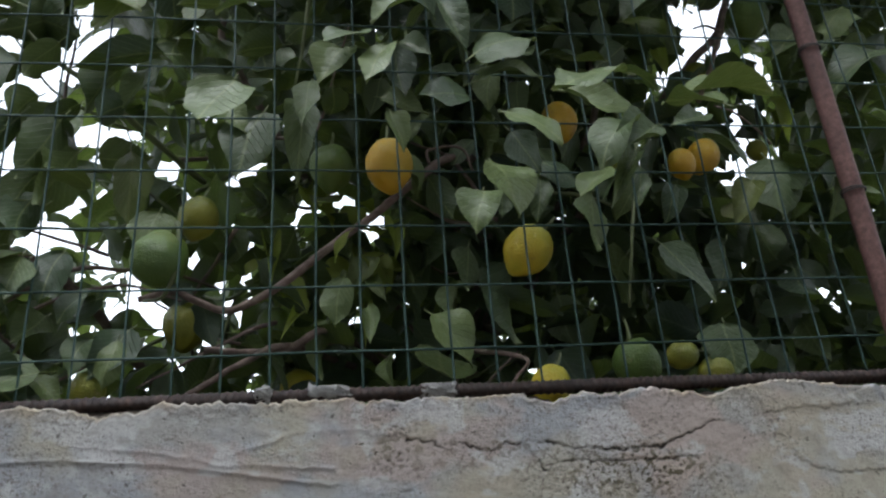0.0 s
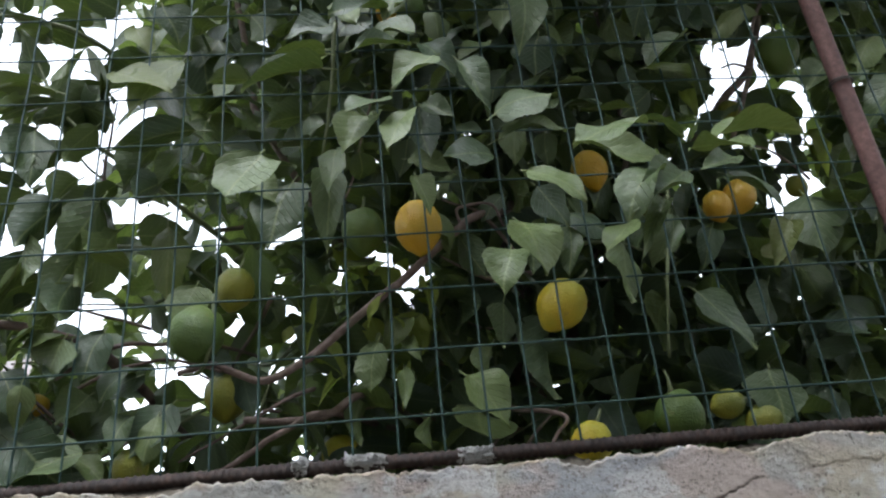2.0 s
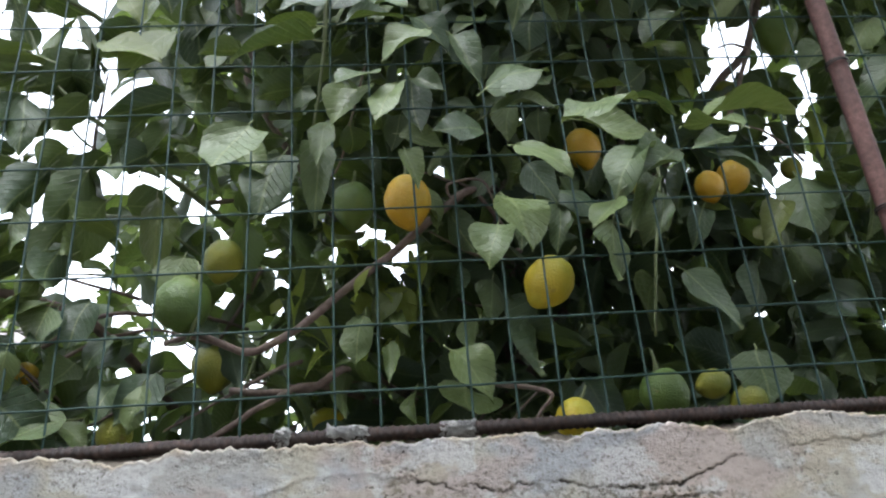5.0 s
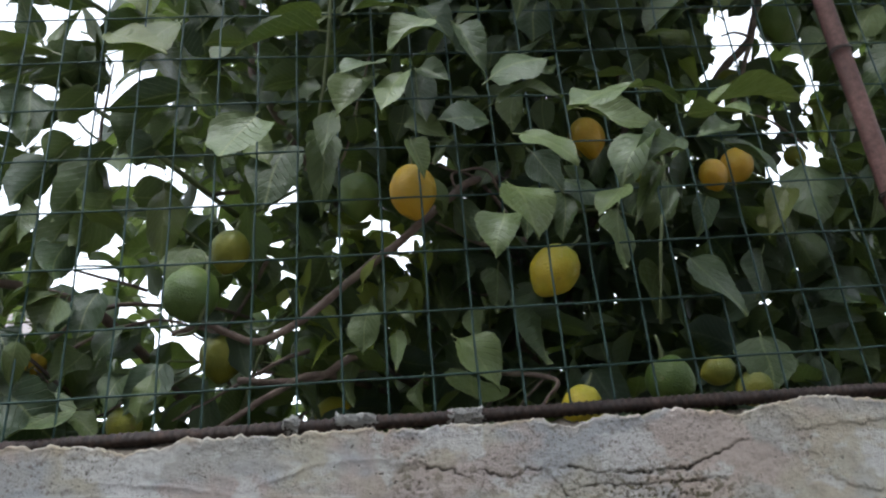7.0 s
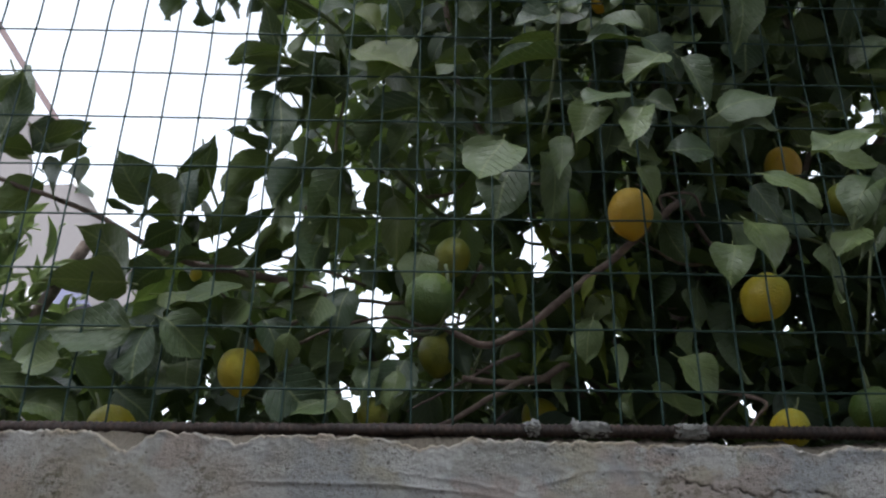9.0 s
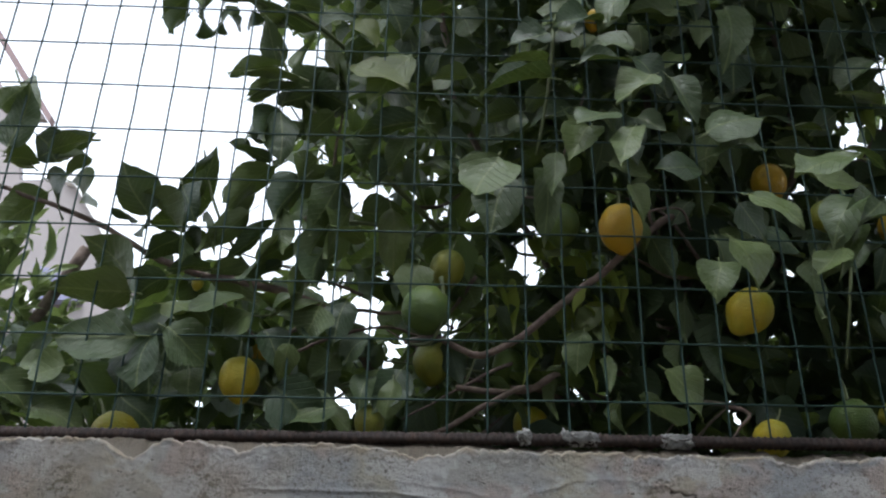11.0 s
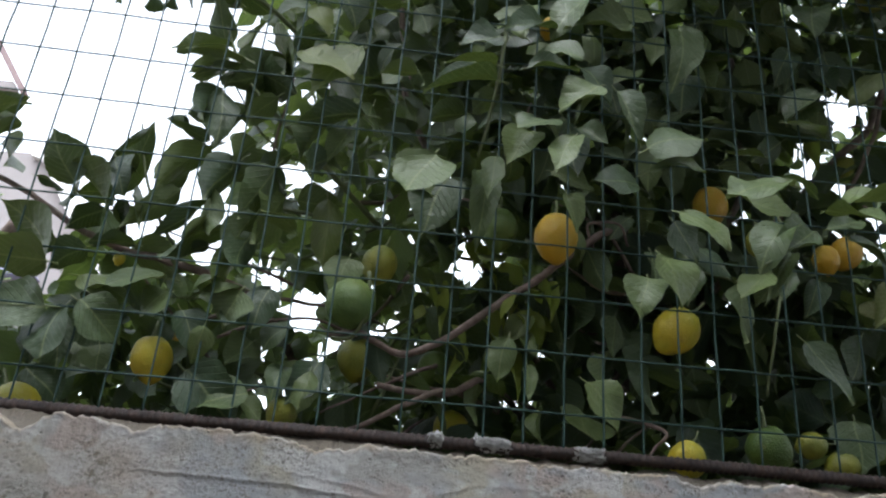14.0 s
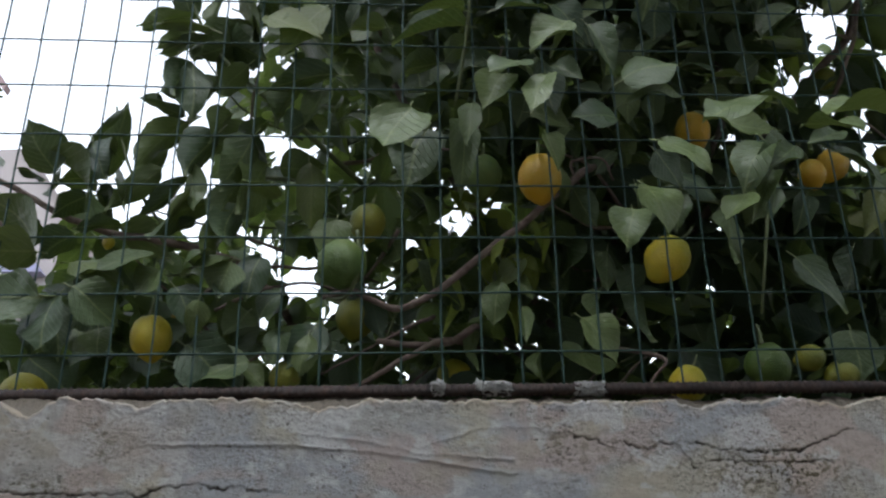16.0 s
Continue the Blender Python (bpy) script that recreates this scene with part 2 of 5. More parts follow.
def tube(path, radii, sides=7, cap=True, ripple=0.0):
    """Verts and faces of a tube along a path of points."""
    pts = [Vector(p) for p in path]
    verts, faces, side = [], [], None
    for i, p in enumerate(pts):
        d = (pts[min(i + 1, len(pts) - 1)] - pts[max(i - 1, 0)]).normalized()
        if side is None:
            side = d.orthogonal().normalized()
        side = (side - d * side.dot(d)).normalized()
        up = d.cross(side)
        r = radii[i] if hasattr(radii, "__len__") else radii
        for k in range(sides):
            a = 2 * math.pi * k / sides
            rr = r * (1 + ripple * noise.noise(p * 90 + Vector((k, 0, 0))))
            verts.append(p + (side * math.cos(a) + up * math.sin(a)) * rr)
    for i in range(len(pts) - 1):
        for k in range(sides):
            a, b = i * sides + k, i * sides + (k + 1) % sides
            faces.append((a, b, b + sides, a + sides))
    if cap:
        faces.append(tuple(range(sides - 1, -1, -1)))
        faces.append(tuple(range(len(verts) - sides, len(verts))))
    return verts, faces


def smooth_path(points, per=6):
    """A Catmull-Rom path through the points."""
    p = [Vector(q) for q in points]
    p = [2 * p[0] - p[1]] + p + [2 * p[-1] - p[-2]]
    out = []
    for i in range(1, len(p) - 2):
        for k in range(per):
            t = k / per
            a, b, c, d = p[i - 1], p[i], p[i + 1], p[i + 2]
            out.append(0.5 * (2 * b + (c - a) * t + (2 * a - 5 * b + 4 * c - d) * t * t + (3 * b - a - 3 * c + d) * t**3))
    out.append(p[-2])
    return out


def box(bm, lo, hi):
    m = Matrix.LocRotScale([(a + b) / 2 for a, b in zip(lo, hi)], None, [b - a for a, b in zip(lo, hi)])
    return bmesh.ops.create_cube(bm, size=1, matrix=m)["verts"]


# ---- ground ----
bm = bmesh.new()
bmesh.ops.create_grid(bm, x_segments=8, y_segments=8, size=400)
ground = part("ground", bm, SOIL, None)
tagged(ground, "bare dry soil and street ground", "ground", kind="structure")


# ---- the plastered garden wall ----
def near_line(x, z, pts):
    """Distance of points from a polyline in the plane of the wall, and the signed height above it."""
    best, above = np.full(x.shape, 9.0), np.zeros(x.shape)
    for (x0, z0), (x1, z1) in zip(pts, pts[1:]):
        dx, dz = x1 - x0, z1 - z0
        t = np.clip(((x - x0) * dx + (z - z0) * dz) / (dx * dx + dz * dz), 0, 1)
        ex, ez = x - x0 - t * dx, z - z0 - t * dz
        d = np.hypot(ex, ez)
        above = np.where(d < best, ez, above)
        best = np.minimum(best, d)
    return best, above


CRACKS = [
    (1, [(0.116, 1.721), (0.136, 1.716), (0.151, 1.714), (0.161, 1.705)]),
    (1, [(0.177, 1.713), (0.201, 1.702), (0.212, 1.706), (0.217, 1.712), (0.230, 1.709), (0.243, 1.696), (0.252, 1.686)]),
    (1, [(0.255, 1.713), (0.278, 1.703), (0.338, 1.702), (0.364, 1.704), (0.406, 1.718), (0.423, 1.725)]),
    (0.8, [(0.270, 1.693), (0.324, 1.691), (0.393, 1.692)]),
    (0.9, [(-0.448, 1.664), (-0.336, 1.661), (-0.306, 1.660), (-0.296, 1.667), (-0.264, 1.670), (-0.220, 1.667), (-0.186, 1.664)]),
    (0.25, [(0.473, 1.747), (0.482, 1.719), (0.501, 1.685), (0.538, 1.672), (0.597, 1.673)]),
    (0.2, [(0.482, 1.732), (0.529, 1.735), (0.576, 1.737)]),
    (0.6, [(-0.299, 1.667), (-0.301, 1.643)]),
]
RIDGES = [
    ([(-0.319, 1.709), (-0.227, 1.709), (-0.164, 1.709), (-0.107, 1.704), (-0.049, 1.697), (-0.001, 1.689), (0.062, 1.679)], 0.0014),
    ([(-0.163, 1.721), (-0.085, 1.712), (-0.036, 1.699), (-0.001, 1.698), (0.061, 1.694)], 0.0009),
    ([(-0.036, 1.705), (0.024, 1.724), (0.093, 1.727)], 0.0007),
    ([(0.423, 1.708), (0.411, 1.686), (0.404, 1.660)], 0.0006),
]
CHIPS = [(-0.430, -0.018, 0.022), (-0.316, -0.006, 0.02), (-0.124, -0.010, 0.030), (0.262, -0.006, 0.022), (0.422, -0.004, 0.015), (0.371, 0.004, 0.02), (0.508, 0.008, 0.045), (-0.608, -0.008, 0.04)]


def build_wall():
    xs = np.concatenate([np.linspace(-7, -1.0, 13)[:-1], np.arange(-1.0, -0.62, 0.004), np.arange(-0.62, 0.74, 0.0012), np.arange(0.74, 1.0, 0.004), np.linspace(1.0, 7, 13)])
    low = [0.0, 0.7, 1.3, 1.55]
    n_front, n_top = 170, 26
    cols = len(xs)
    fbm = lambda x, y, z, o: noise.fractal((x, y, z), 0.8, 2.1, o)  # noqa: E731
    rim = np.array([1.7555 + 0.0035 * fbm(x * 14, 3.3, 0, 5) + 0.0030 * noise.noise((x * 62, 0, 4)) + 0.0020 * noise.noise((x * 170, 0, 9)) + 0.0017 * noise.noise((x * 300, 0, 2)) for x in xs])
    for cx, h, w in CHIPS:
        rim += h * np.exp(-(((xs - cx) / w) ** 2) ** 1.5)
    X, Y, Z = [], [], []
    for z in low:
        X.append(xs), Y.append(np.full(cols, -0.135)), Z.append(np.full(cols, z))
    s = np.linspace(0, 1, n_front)
    for k in s:
        z = 1.58 + (rim - 1.58) * k
        r = np.clip((z - (rim - 0.003)) / 0.003, 0, 1)
        X.append(xs), Y.append(-0.135 + 0.004 * (1 - np.sqrt(np.clip(1 - r * r, 0, 1)))), Z.append(z)
    for k in np.linspace(0.06, 1, n_top):
        curb = 0.017 * math.exp(-(((-0.129 + 0.23 * k - 0.012) / 0.020) ** 2))
        bed = np.array([1.773 + curb + 0.005 * fbm(x * 20, 8.1, k * 2.0, 4) + 0.003 * fbm(x * 110, 2.1, k * 9.0, 3) for x in xs])
        y = -0.129 + 0.23 * k
        rise = np.clip((k - 0.36) / 0.2, 0.0, 1.0)
        X.append(xs), Y.append(np.full(cols, y)), Z.append(rim + (bed - rim) * rise)
    for z in (1.70, 0.9, 0.0):
        X.append(xs), Y.append(np.full(cols, 0.115)), Z.append(np.full(cols, z))
    X, Y, Z = np.array(X), np.array(Y), np.array(Z)
    front = np.zeros(X.shape, bool)
    front[len(low):len(low) + n_front] = True
    out = np.zeros(X.shape)
    rough = np.array([0.0009 * fbm(x * 9, 0.0, z * 13, 4) + 0.0003 * fbm(x * 60, 4.0, z * 90, 4) for x, z in zip(X[front], Z[front])])
    out[front] = rough
    grime_shade, moss, bare, warm = (np.zeros(X.shape) for _ in range(4))
    wob = np.array([noise.noise((x * 130, 1.0, z * 130)) for x, z in zip(X[front], Z[front])])
    wob2 = np.array([noise.noise((x * 45, 6.0, z * 45)) for x, z in zip(X[front], Z[front])])
    wob3 = np.array([noise.noise((x * 330, 2.0, z * 330)) for x, z in zip(X[front], Z[front])])
    fx, fz = X[front] + 0.003 * wob, Z[front] + 0.004 * wob2 + 0.0035 * wob + 0.0016 * wob3
    for depth, pts in CRACKS:
        d, above = near_line(fx, fz, pts)
        cut = np.exp(-((d / (0.0006 + 0.0006 * np.clip(wob2 + 0.4, 0, 1))) ** 2)) * np.clip(0.55 + 1.0 * wob2 + 1.1 * wob, 0.0, 1) * depth
        out[front] -= 0.0022 * cut
        out[front] += 0.0004 * np.exp(-((d / 0.014) ** 2)) * np.clip(above / 0.001, -1, 1)
        grime_shade[front] = np.maximum(grime_shade[front], np.clip(1.25 * cut, 0, 0.95))
    for pts, h in RIDGES:
        d, above = near_line(0.6 * X[front] + 0.4 * fx, 0.65 * Z[front] + 0.35 * fz, pts)
        ends = np.clip((fx - pts[0][0]) / 0.05 + 0.3, 0, 1)
        out[front] += h * (np.exp(-((d / 0.0017) ** 2)) * np.clip(0.7 + wob2, 0.2, 1) + 0.35 * np.clip(above / 0.002 + 0.5, 0, 1) * np.exp(-((d / 0.017) ** 2))) * ends
    patch = lambda cx, cz, rx, rz: np.exp(-(((fx - cx) / rx) ** 2 + ((fz - cz) / rz) ** 2))  # noqa: E731
    moss[front] = np.clip(1.2 * patch(0.340, 1.681, 0.075, 0.022) + 0.5 * patch(0.183, 1.704, 0.10, 0.02) + 0.5 * patch(-0.415, 1.669, 0.05, 0.012) + 0.35 * patch(0.113, 1.703, 0.02, 0.05) + 0.3 * patch(0.479, 1.727, 0.02, 0.03) + 0.75 * patch(-0.493, 1.701, 0.022, 0.045) + 0.7 * patch(-0.348, 1.712, 0.02, 0.03) + 0.8 * patch(-0.434, 1.665, 0.06, 0.006), 0, 0.95)
    warm[front] = np.clip(0.75 * patch(-0.493, 1.696, 0.07, 0.06) + 0.7 * patch(-0.328, 1.712, 0.06, 0.035) + 0.5 * patch(-0.731, 1.692, 0.12, 0.08) + 0.55 * patch(0.345, 1.681, 0.085, 0.03) + 0.4 * patch(0.500, 1.743, 0.05, 0.02), 0, 0.85) * np.clip(0.75 + 0.6 * wob2, 0, 1)
    pit = patch(0.340, 1.681, 0.09, 0.03) + 0.8 * patch(0.113, 1.713, 0.03, 0.05) + 0.5 * patch(-0.299, 1.708, 0.05, 0.04) + 0.6 * patch(-0.425, 1.696, 0.03, 0.05)
    out[front] -= 0.0011 * np.clip(pit, 0, 1) * np.clip(wob3 * 2.4 + 0.8 * wob - 0.3, 0, 1)
    grime_shade[front] = np.maximum(grime_shade[front], 0.85 * np.clip(pit, 0, 1) * np.clip(wob3 * 4 + 1.5 * wob - 1.3, 0, 1))
    rim_near = np.clip(1.3 - (rim[None, :] - Z) / (0.004 + 0.012 * np.array([max(0.0, noise.noise((x * 22, 4.4, 0))) for x in xs])[None, :]), 0, 1)
    flake = np.array([max(0.0, noise.noise((x * 37, 7.7, 0)) + 0.35 + 0.4 * noise.noise((x * 150, 1.7, 0))) for x in xs])[None, :]
    out += front * 0.0007 * flake * np.clip(1.6 - (rim[None, :] - Z) / (0.003 + 0.006 * flake), 0, 1)
    crumb = np.array([fbm(x * 130, 9.0, z * 150, 4) for x, z in zip(X[front], Z[front])])
    out[front] += 0.0013 * crumb * np.exp(-np.clip((rim[None, :] - Z)[front], 0, 1) / 0.011)
    bare[front] = (rim_near * np.clip(0.55 + 0.9 * np.array([noise.noise((x * 26, 9.1, 0)) for x in xs]), 0.1, 0.9)[None, :])[front]
    bare[len(low) + n_front:] = 0.8
    # the bed under the rod: shade of the gap painted as a dark tone
    grime_shade[len(low) + n_front + 4:] = 0.7
    Y -= out
    verts = np.stack([X, Y, Z], -1).reshape(-1, 3)
    rows = X.shape[0]
    faces = []
    for r in range(rows):
        a = r * cols
        b = ((r + 1) % rows) * cols
        faces += [(a + c, a + c + 1, b + c + 1, b + c) for c in range(cols - 1)]
    faces.append(tuple(r * cols for r in range(rows)))
    faces.append(tuple(r * cols + cols - 1 for r in range(rows - 1, -1, -1)))
    me = mesh_of("wall_garden", verts, faces, PLASTER)
    for name, data in (("grime_shade", grime_shade), ("moss", moss), ("bare", bare), ("warm", warm)):
        layer = me.attributes.new(name, "FLOAT", "POINT")
        layer.data.foreach_set("value", data.ravel().astype(np.float32))
    return tagged(new("wall_garden", me), "cracked plaster garden wall in faded patches of grey, blue and pink", "wall", kind="structure")


build_wall()

# ---- an unseen wall added behind the viewer, to block the low sky ----
bm = bmesh.new()
box(bm, (-14, -3.5, 0), (14, -3.2, 7.2))
sky_blocker = part("wall_sky_blocker", bm, SKY_BLOCKER, None)
for p in sky_blocker.data.polygons:
    p.use_smooth = False
tagged(sky_blocker, "plain unseen wall behind the viewer, added to block the low sky", "wall", kind="structure")

# ---- the house beyond the garden ----
house = tagged(new("house"), "pale plastered house with white roof trim behind the garden", "house")
house.location = (-9.0, 12.0, 0.0)


def prism(points, y0, y1):
    """A bmesh of an outline in x and z, drawn out from y0 to y1, in the house's own place."""
    bm = bmesh.new()
    a = [bm.verts.new((x + 9.0, y0 - 12.0, z)) for x, z in points]
    b = [bm.verts.new((x + 9.0, y1 - 12.0, z)) for x, z in points]
    bm.faces.new(a), bm.faces.new(b[::-1])
    for i in range(len(points)):
        j = (i + 1) % len(points)
        bm.faces.new((a[j], a[i], b[i], b[j]))
    bmesh.ops.recalc_face_normals(bm, faces=bm.faces)
    return bm


def house_part(name, points, y0, y1, material, label=""):
    ob = part(name, prism(points, y0, y1), material, house, label)
    for p in ob.data.polygons:
        p.use_smooth = False
    return ob


house_part("wall", [(-14, 0), (-4.4, 0), (-4.52, 6.56), (-6.0, 8.68), (-6.21, 8.69), (-6.96, 8.64), (-7.3, 10.04), (-9.86, 13.38), (-14, 13.38)], 12.05, 12.2, HOUSE_COAT)
house_part("rear_wall", [(-14, 0), (-6.6, 0), (-6.7, 5.9), (-8.9, 8.9), (-9.6, 10.2), (-11.9, 12.7), (-14, 12.7)], 12.2, 17.0, HOUSE_COAT)
house_part("roof", [(-10.27, 14.69), (-6.63, 9.72), (-6.59, 9.83), (-10.26, 14.89)], 11.85, 12.04, HOUSE_ROOF, "dark reddish roof edge")
house_part("eave_box", [(-7.26, 9.97), (-7.22, 9.81), (-6.72, 9.81), (-6.85, 9.99)], 11.92, 12.045, HOUSE_COAT, "boxed eaves under the roof edge")
house_part("roof_trim", [(-5.96, 8.53), (-4.57, 6.54), (-4.42, 6.6), (-5.9, 8.69), (-6.17, 8.7), (-6.14, 8.57)], 11.9, 12.045, HOUSE_WHITE, "white verge trim")
house_part("balcony_soffit", [(-6.17, 6.37), (-6.26, 6.97), (-5.83, 6.87), (-5.44, 6.38)], 11.8, 12.04, HOUSE_SOFFIT, "shaded blue-grey soffit")
house_part("balcony_trim", [(-6.35, 6.59), (-5.51, 5.91), (-5.61, 5.82), (-6.36, 6.42)], 11.6, 11.795, HOUSE_WHITE, "white balcony edge")
house_part("window", [(-6.28, 5.5), (-5.89, 5.5), (-6.0, 5.96), (-6.39, 5.95)], 12.0, 12.049, HOUSE_GLASS)

# ---- the wire fence on the wall ----
CELL_W, FALL = 0.05, 0.016
ROWS = [1.843, 1.920, 1.996, 2.071, 2.144, 2.219, 2.292, 2.364, 2.434, 2.502, 2.570, 2.637, 2.704, 2.771, 2.838, 2.905]
ROD_Z = 1.796
fence = tagged(new("wire_fence"), "green plastic-coated welded wire mesh fence fixed on the wall", "fence")
fence.location = (0, 0, ROD_Z)


def sway(x, z):
    """How the slack mesh bulges and bends."""
    lift = max(0.0, z - ROD_Z)
    return Vector((0.0016 * noise.noise((x * 2.2, 1.0, z * 5.0)) + 0.0011 * noise.noise((x * 40, 2.0, z * 14)),
                   0.008 * min(lift, 0.5) * noise.noise((x * 2.0, 3.0, z * 2.4)) + 0.0012 * noise.noise((x * 12, 8.0, z * 12)),
                   FALL * x + 0.0016 * noise.noise((x * 3.5, 5.0, z * 2.0)) + 0.0009 * noise.noise((x * 26, 7.0, z * 40))))


def wire(points, radius, label=""):
    v, f = tube([Vector(p) + sway(p[0], p[2]) - fence.location for p in points], radius, 6)
    return part("wire", mesh_of("wire", v, f, WIRE), WIRE, fence, label)


for k in range(-24, 25):
    x = k * CELL_W
    zs = np.arange(ROD_Z - 0.004, ROWS[-1] + 0.012, 0.019)
    wire([(x, 0.0, z) for z in zs], 0.00136)
for z in ROWS:
    wire([(x, -0.0022, z) for x in np.arange(-1.21, 1.2101, 0.0165)], 0.00126)


# ---- the ribbed rod and its mortar ----
def build_rebar():
    rod = tagged(new("rebar"), "rusty ribbed steel rod lying along the wall top", "steel rod")
    rod.location = (0, 0.004, ROD_Z)
    sides, step, r0 = 14, 0.0016, 0.0072
    n = int(2.6 / step)
    xs = -1.3 + step * np.arange(n + 1)
    ang = 2 * math.pi * np.arange(sides) / sides
    Xg, A = np.meshgrid(xs, ang, indexing="ij")
    rib = np.clip(np.cos(2 * math.pi * (Xg / 0.0082 + A / (2 * math.pi))) * 2.6 - 1.2, 0, 1)
    long_rib = np.clip(np.cos(2 * (A - 0.4)) * 6 - 5, 0, 1)
    R = r0 + 0.0015 * np.maximum(rib, long_rib) + 0.0004 * np.sin(Xg * 31) * np.sin(A * 3 + Xg * 17)
    bend = 0.0015 * np.sin(Xg * 3.1 + 0.6) + 0.012 * np.clip(Xg, -0.9, 0.9)
    V = np.stack([Xg, R * np.cos(A), R * np.sin(A) + bend], -1).reshape(-1, 3)
    F = []
    for i in range(n):
        a = i * sides
        F += [(a + k, a + (k + 1) % sides, a + sides + (k + 1) % sides, a + sides + k) for k in range(sides)]
    F += [tuple(range(sides - 1, -1, -1)), tuple(range(n * sides, (n + 1) * sides))]
    part("rod", mesh_of("rod", V, F, RUST_DARK), RUST_DARK, rod)

    def dab(x, length, peak):
        bm = bmesh.new()
        bmesh.ops.create_icosphere(bm, subdivisions=5, radius=1)
        for v in bm.verts:
            at = Vector((v.co.x * length / 0.02, v.co.y, v.co.z)) + Vector((x * 50, 0, 0))
            n1 = noise.fractal(at * 1.7, 0.5, 2.1, 3) + 0.9 * abs(noise.noise(at * 4.5)) + 0.5 * abs(noise.noise(at * 10))
            d = v.co * (0.86 + 0.32 * n1)
            e = (abs(v.co.x) ** 0.7) * (1 if v.co.x > 0 else -1)
            v.co = Vector((e * length / 2 * (0.96 + 0.12 * n1) + x, d.y * 0.0115, d.z * 0.0092 + 0.0035))
            if peak and abs(v.co.x - x - peak) < 0.004 and v.co.z > 0.009:
                v.co.z += 0.006 * (1 - abs(v.co.x - x - peak) / 0.004)
        part("mortar_lump", bm, MORTAR, rod, "crumbly white mortar stuck on the rod")

    dab(-0.0055, 0.021, 0)
    dab(0.062, 0.054, -0.020)
    dab(0.182, 0.049, 0.019)


build_rebar()


# ---- the post ----
def build_post():
    post = tagged(new("fence_post"), "rust-red steel angle post tied to the wire fence", "fence post")
    post.location = (0.742, -0.016, 1.70)
    bm = bmesh.new()
    prof = [(-0.0135, -0.0015), (-0.0085, -0.009), (0.0015, -0.0125), (0.0095, -0.0085), (0.0135, 0.0005), (0.0095, 0.009), (0.0, 0.0125), (-0.0095, 0.009)]
    rings = []
    for i in range(90):
        z = i * 0.018
        ring = []
        for k, (x, y) in enumerate(prof):
            w = 1 + 0.05 * noise.noise((x * 100, y * 100, z * 14)) + 0.02 * noise.noise((k, 2, z * 60))
            ring.append(bm.verts.new((x * w + 0.006 * math.sin(z * 1.9 + 0.4) - 0.002, y * w, z)))
        rings.append(ring)
    for a, b in zip(rings, rings[1:]):
        for k in range(len(prof)):
            j = (k + 1) % len(prof)
            bm.faces.new((a[k], a[j], b[j], b[k]))
    bm.faces.new(rings[0][::-1]), bm.faces.new(rings[-1])
    part("post", bm, RUST_RED, post)
    for z in (0.575, 0.345):
        loop = []
        for k in range(29):
            a = 4 * math.pi * k / 28
            loop.append((0.006 * math.sin(z * 1.9 + 0.4) - 0.002 + 0.0155 * math.cos(a), 0.0148 * math.sin(a), z + 0.004 * k / 28 + 0.003 * math.sin(a * 0.5)))
        v, f = tube(loop, 0.0011, 6)
        part("tie_wire", mesh_of("tie_wire", v, f, TIE), TIE, post, "dark wire tie")


build_post()

# ---- the lemon tree ----
tree = tagged(new("lemon_tree"), "dense lemon tree with yellow and green lemons behind the fence", "lemon tree")
tree.location = (0.30, 0.62, 0.0)


def leaf_shape(bend, fold, wave, twist, broad, seed, rows=17):
    """A leaf of unit length along y and unit width along x, with its stalk: verts, faces, uvs. broad: how far out its widest place lies."""
    rnd = random.Random(seed)
    asym = 0.10 * math.sin(seed * 2.3)
    across = [-1.0, -0.55, 0.0, 0.55, 1.0]
    early, late = 0.42 + 0.4 * broad, 0.74 + 0.3 * (1 - broad)
    peak = early / (early + late)
    most = peak ** early * (1 - peak) ** late
    V, UV, F = [], [], []
    for i in range(rows):
        t = i / (rows - 1)
        half = 0.5 * (t ** early * (1 - t) ** late) / most if 0 < t < 1 else 0.0
        half *= 1 - 0.38 * math.exp(-(((t - 0.92) / 0.07) ** 2))
        half = max(half, 0.012 if t < 1 else 0.003)
        side = 0.04 * math.sin(t * 5 + seed)
        for a in across:
            edge = 0.05 * math.sin(t * 11 + seed * 1.7 + (2.6 if a > 0 else 0)) + (0.035 * (i % 2) + rnd.uniform(-0.025, 0.025)) * (abs(a) == 1.0)
            x = a * half * (1 + edge + asym * a)
            z = -bend * (t - 0.25) ** 2 + fold * (abs(a) * half) ** 1.4 * 1.3 + wave * math.sin(t * 8 + (2 if a > 0 else 0) + seed) * abs(a) ** 2 * 0.4
            w = twist * (t - 0.4)
            V.append(Vector((x * math.cos(w) + side * (1 - abs(a) * 0.3), t, z + x * math.sin(w) + rnd.uniform(-0.005, 0.005))))
            UV.append((0.5 + a * 0.5 * (half / 0.5), t))
    for i in range(rows - 1):
        for k in range(4):
            a = i * 5 + k
            F.append((a, a + 1, a + 6, a + 5))
    base = len(V)
    for y, z in ((-0.16, -0.05), (0.03, 0.0)):
        for a in range(3):
            V.append(Vector((0.022 * math.cos(a * 2.1), y, z + 0.016 * math.sin(a * 2.1) - bend * 0.06)))
            UV.append((0.5, 0.1))
    for a in range(3):
        b = (a + 1) % 3
        F.append((base + a, base + b, base + 3 + b, base + 3 + a))
    return V, F, UV


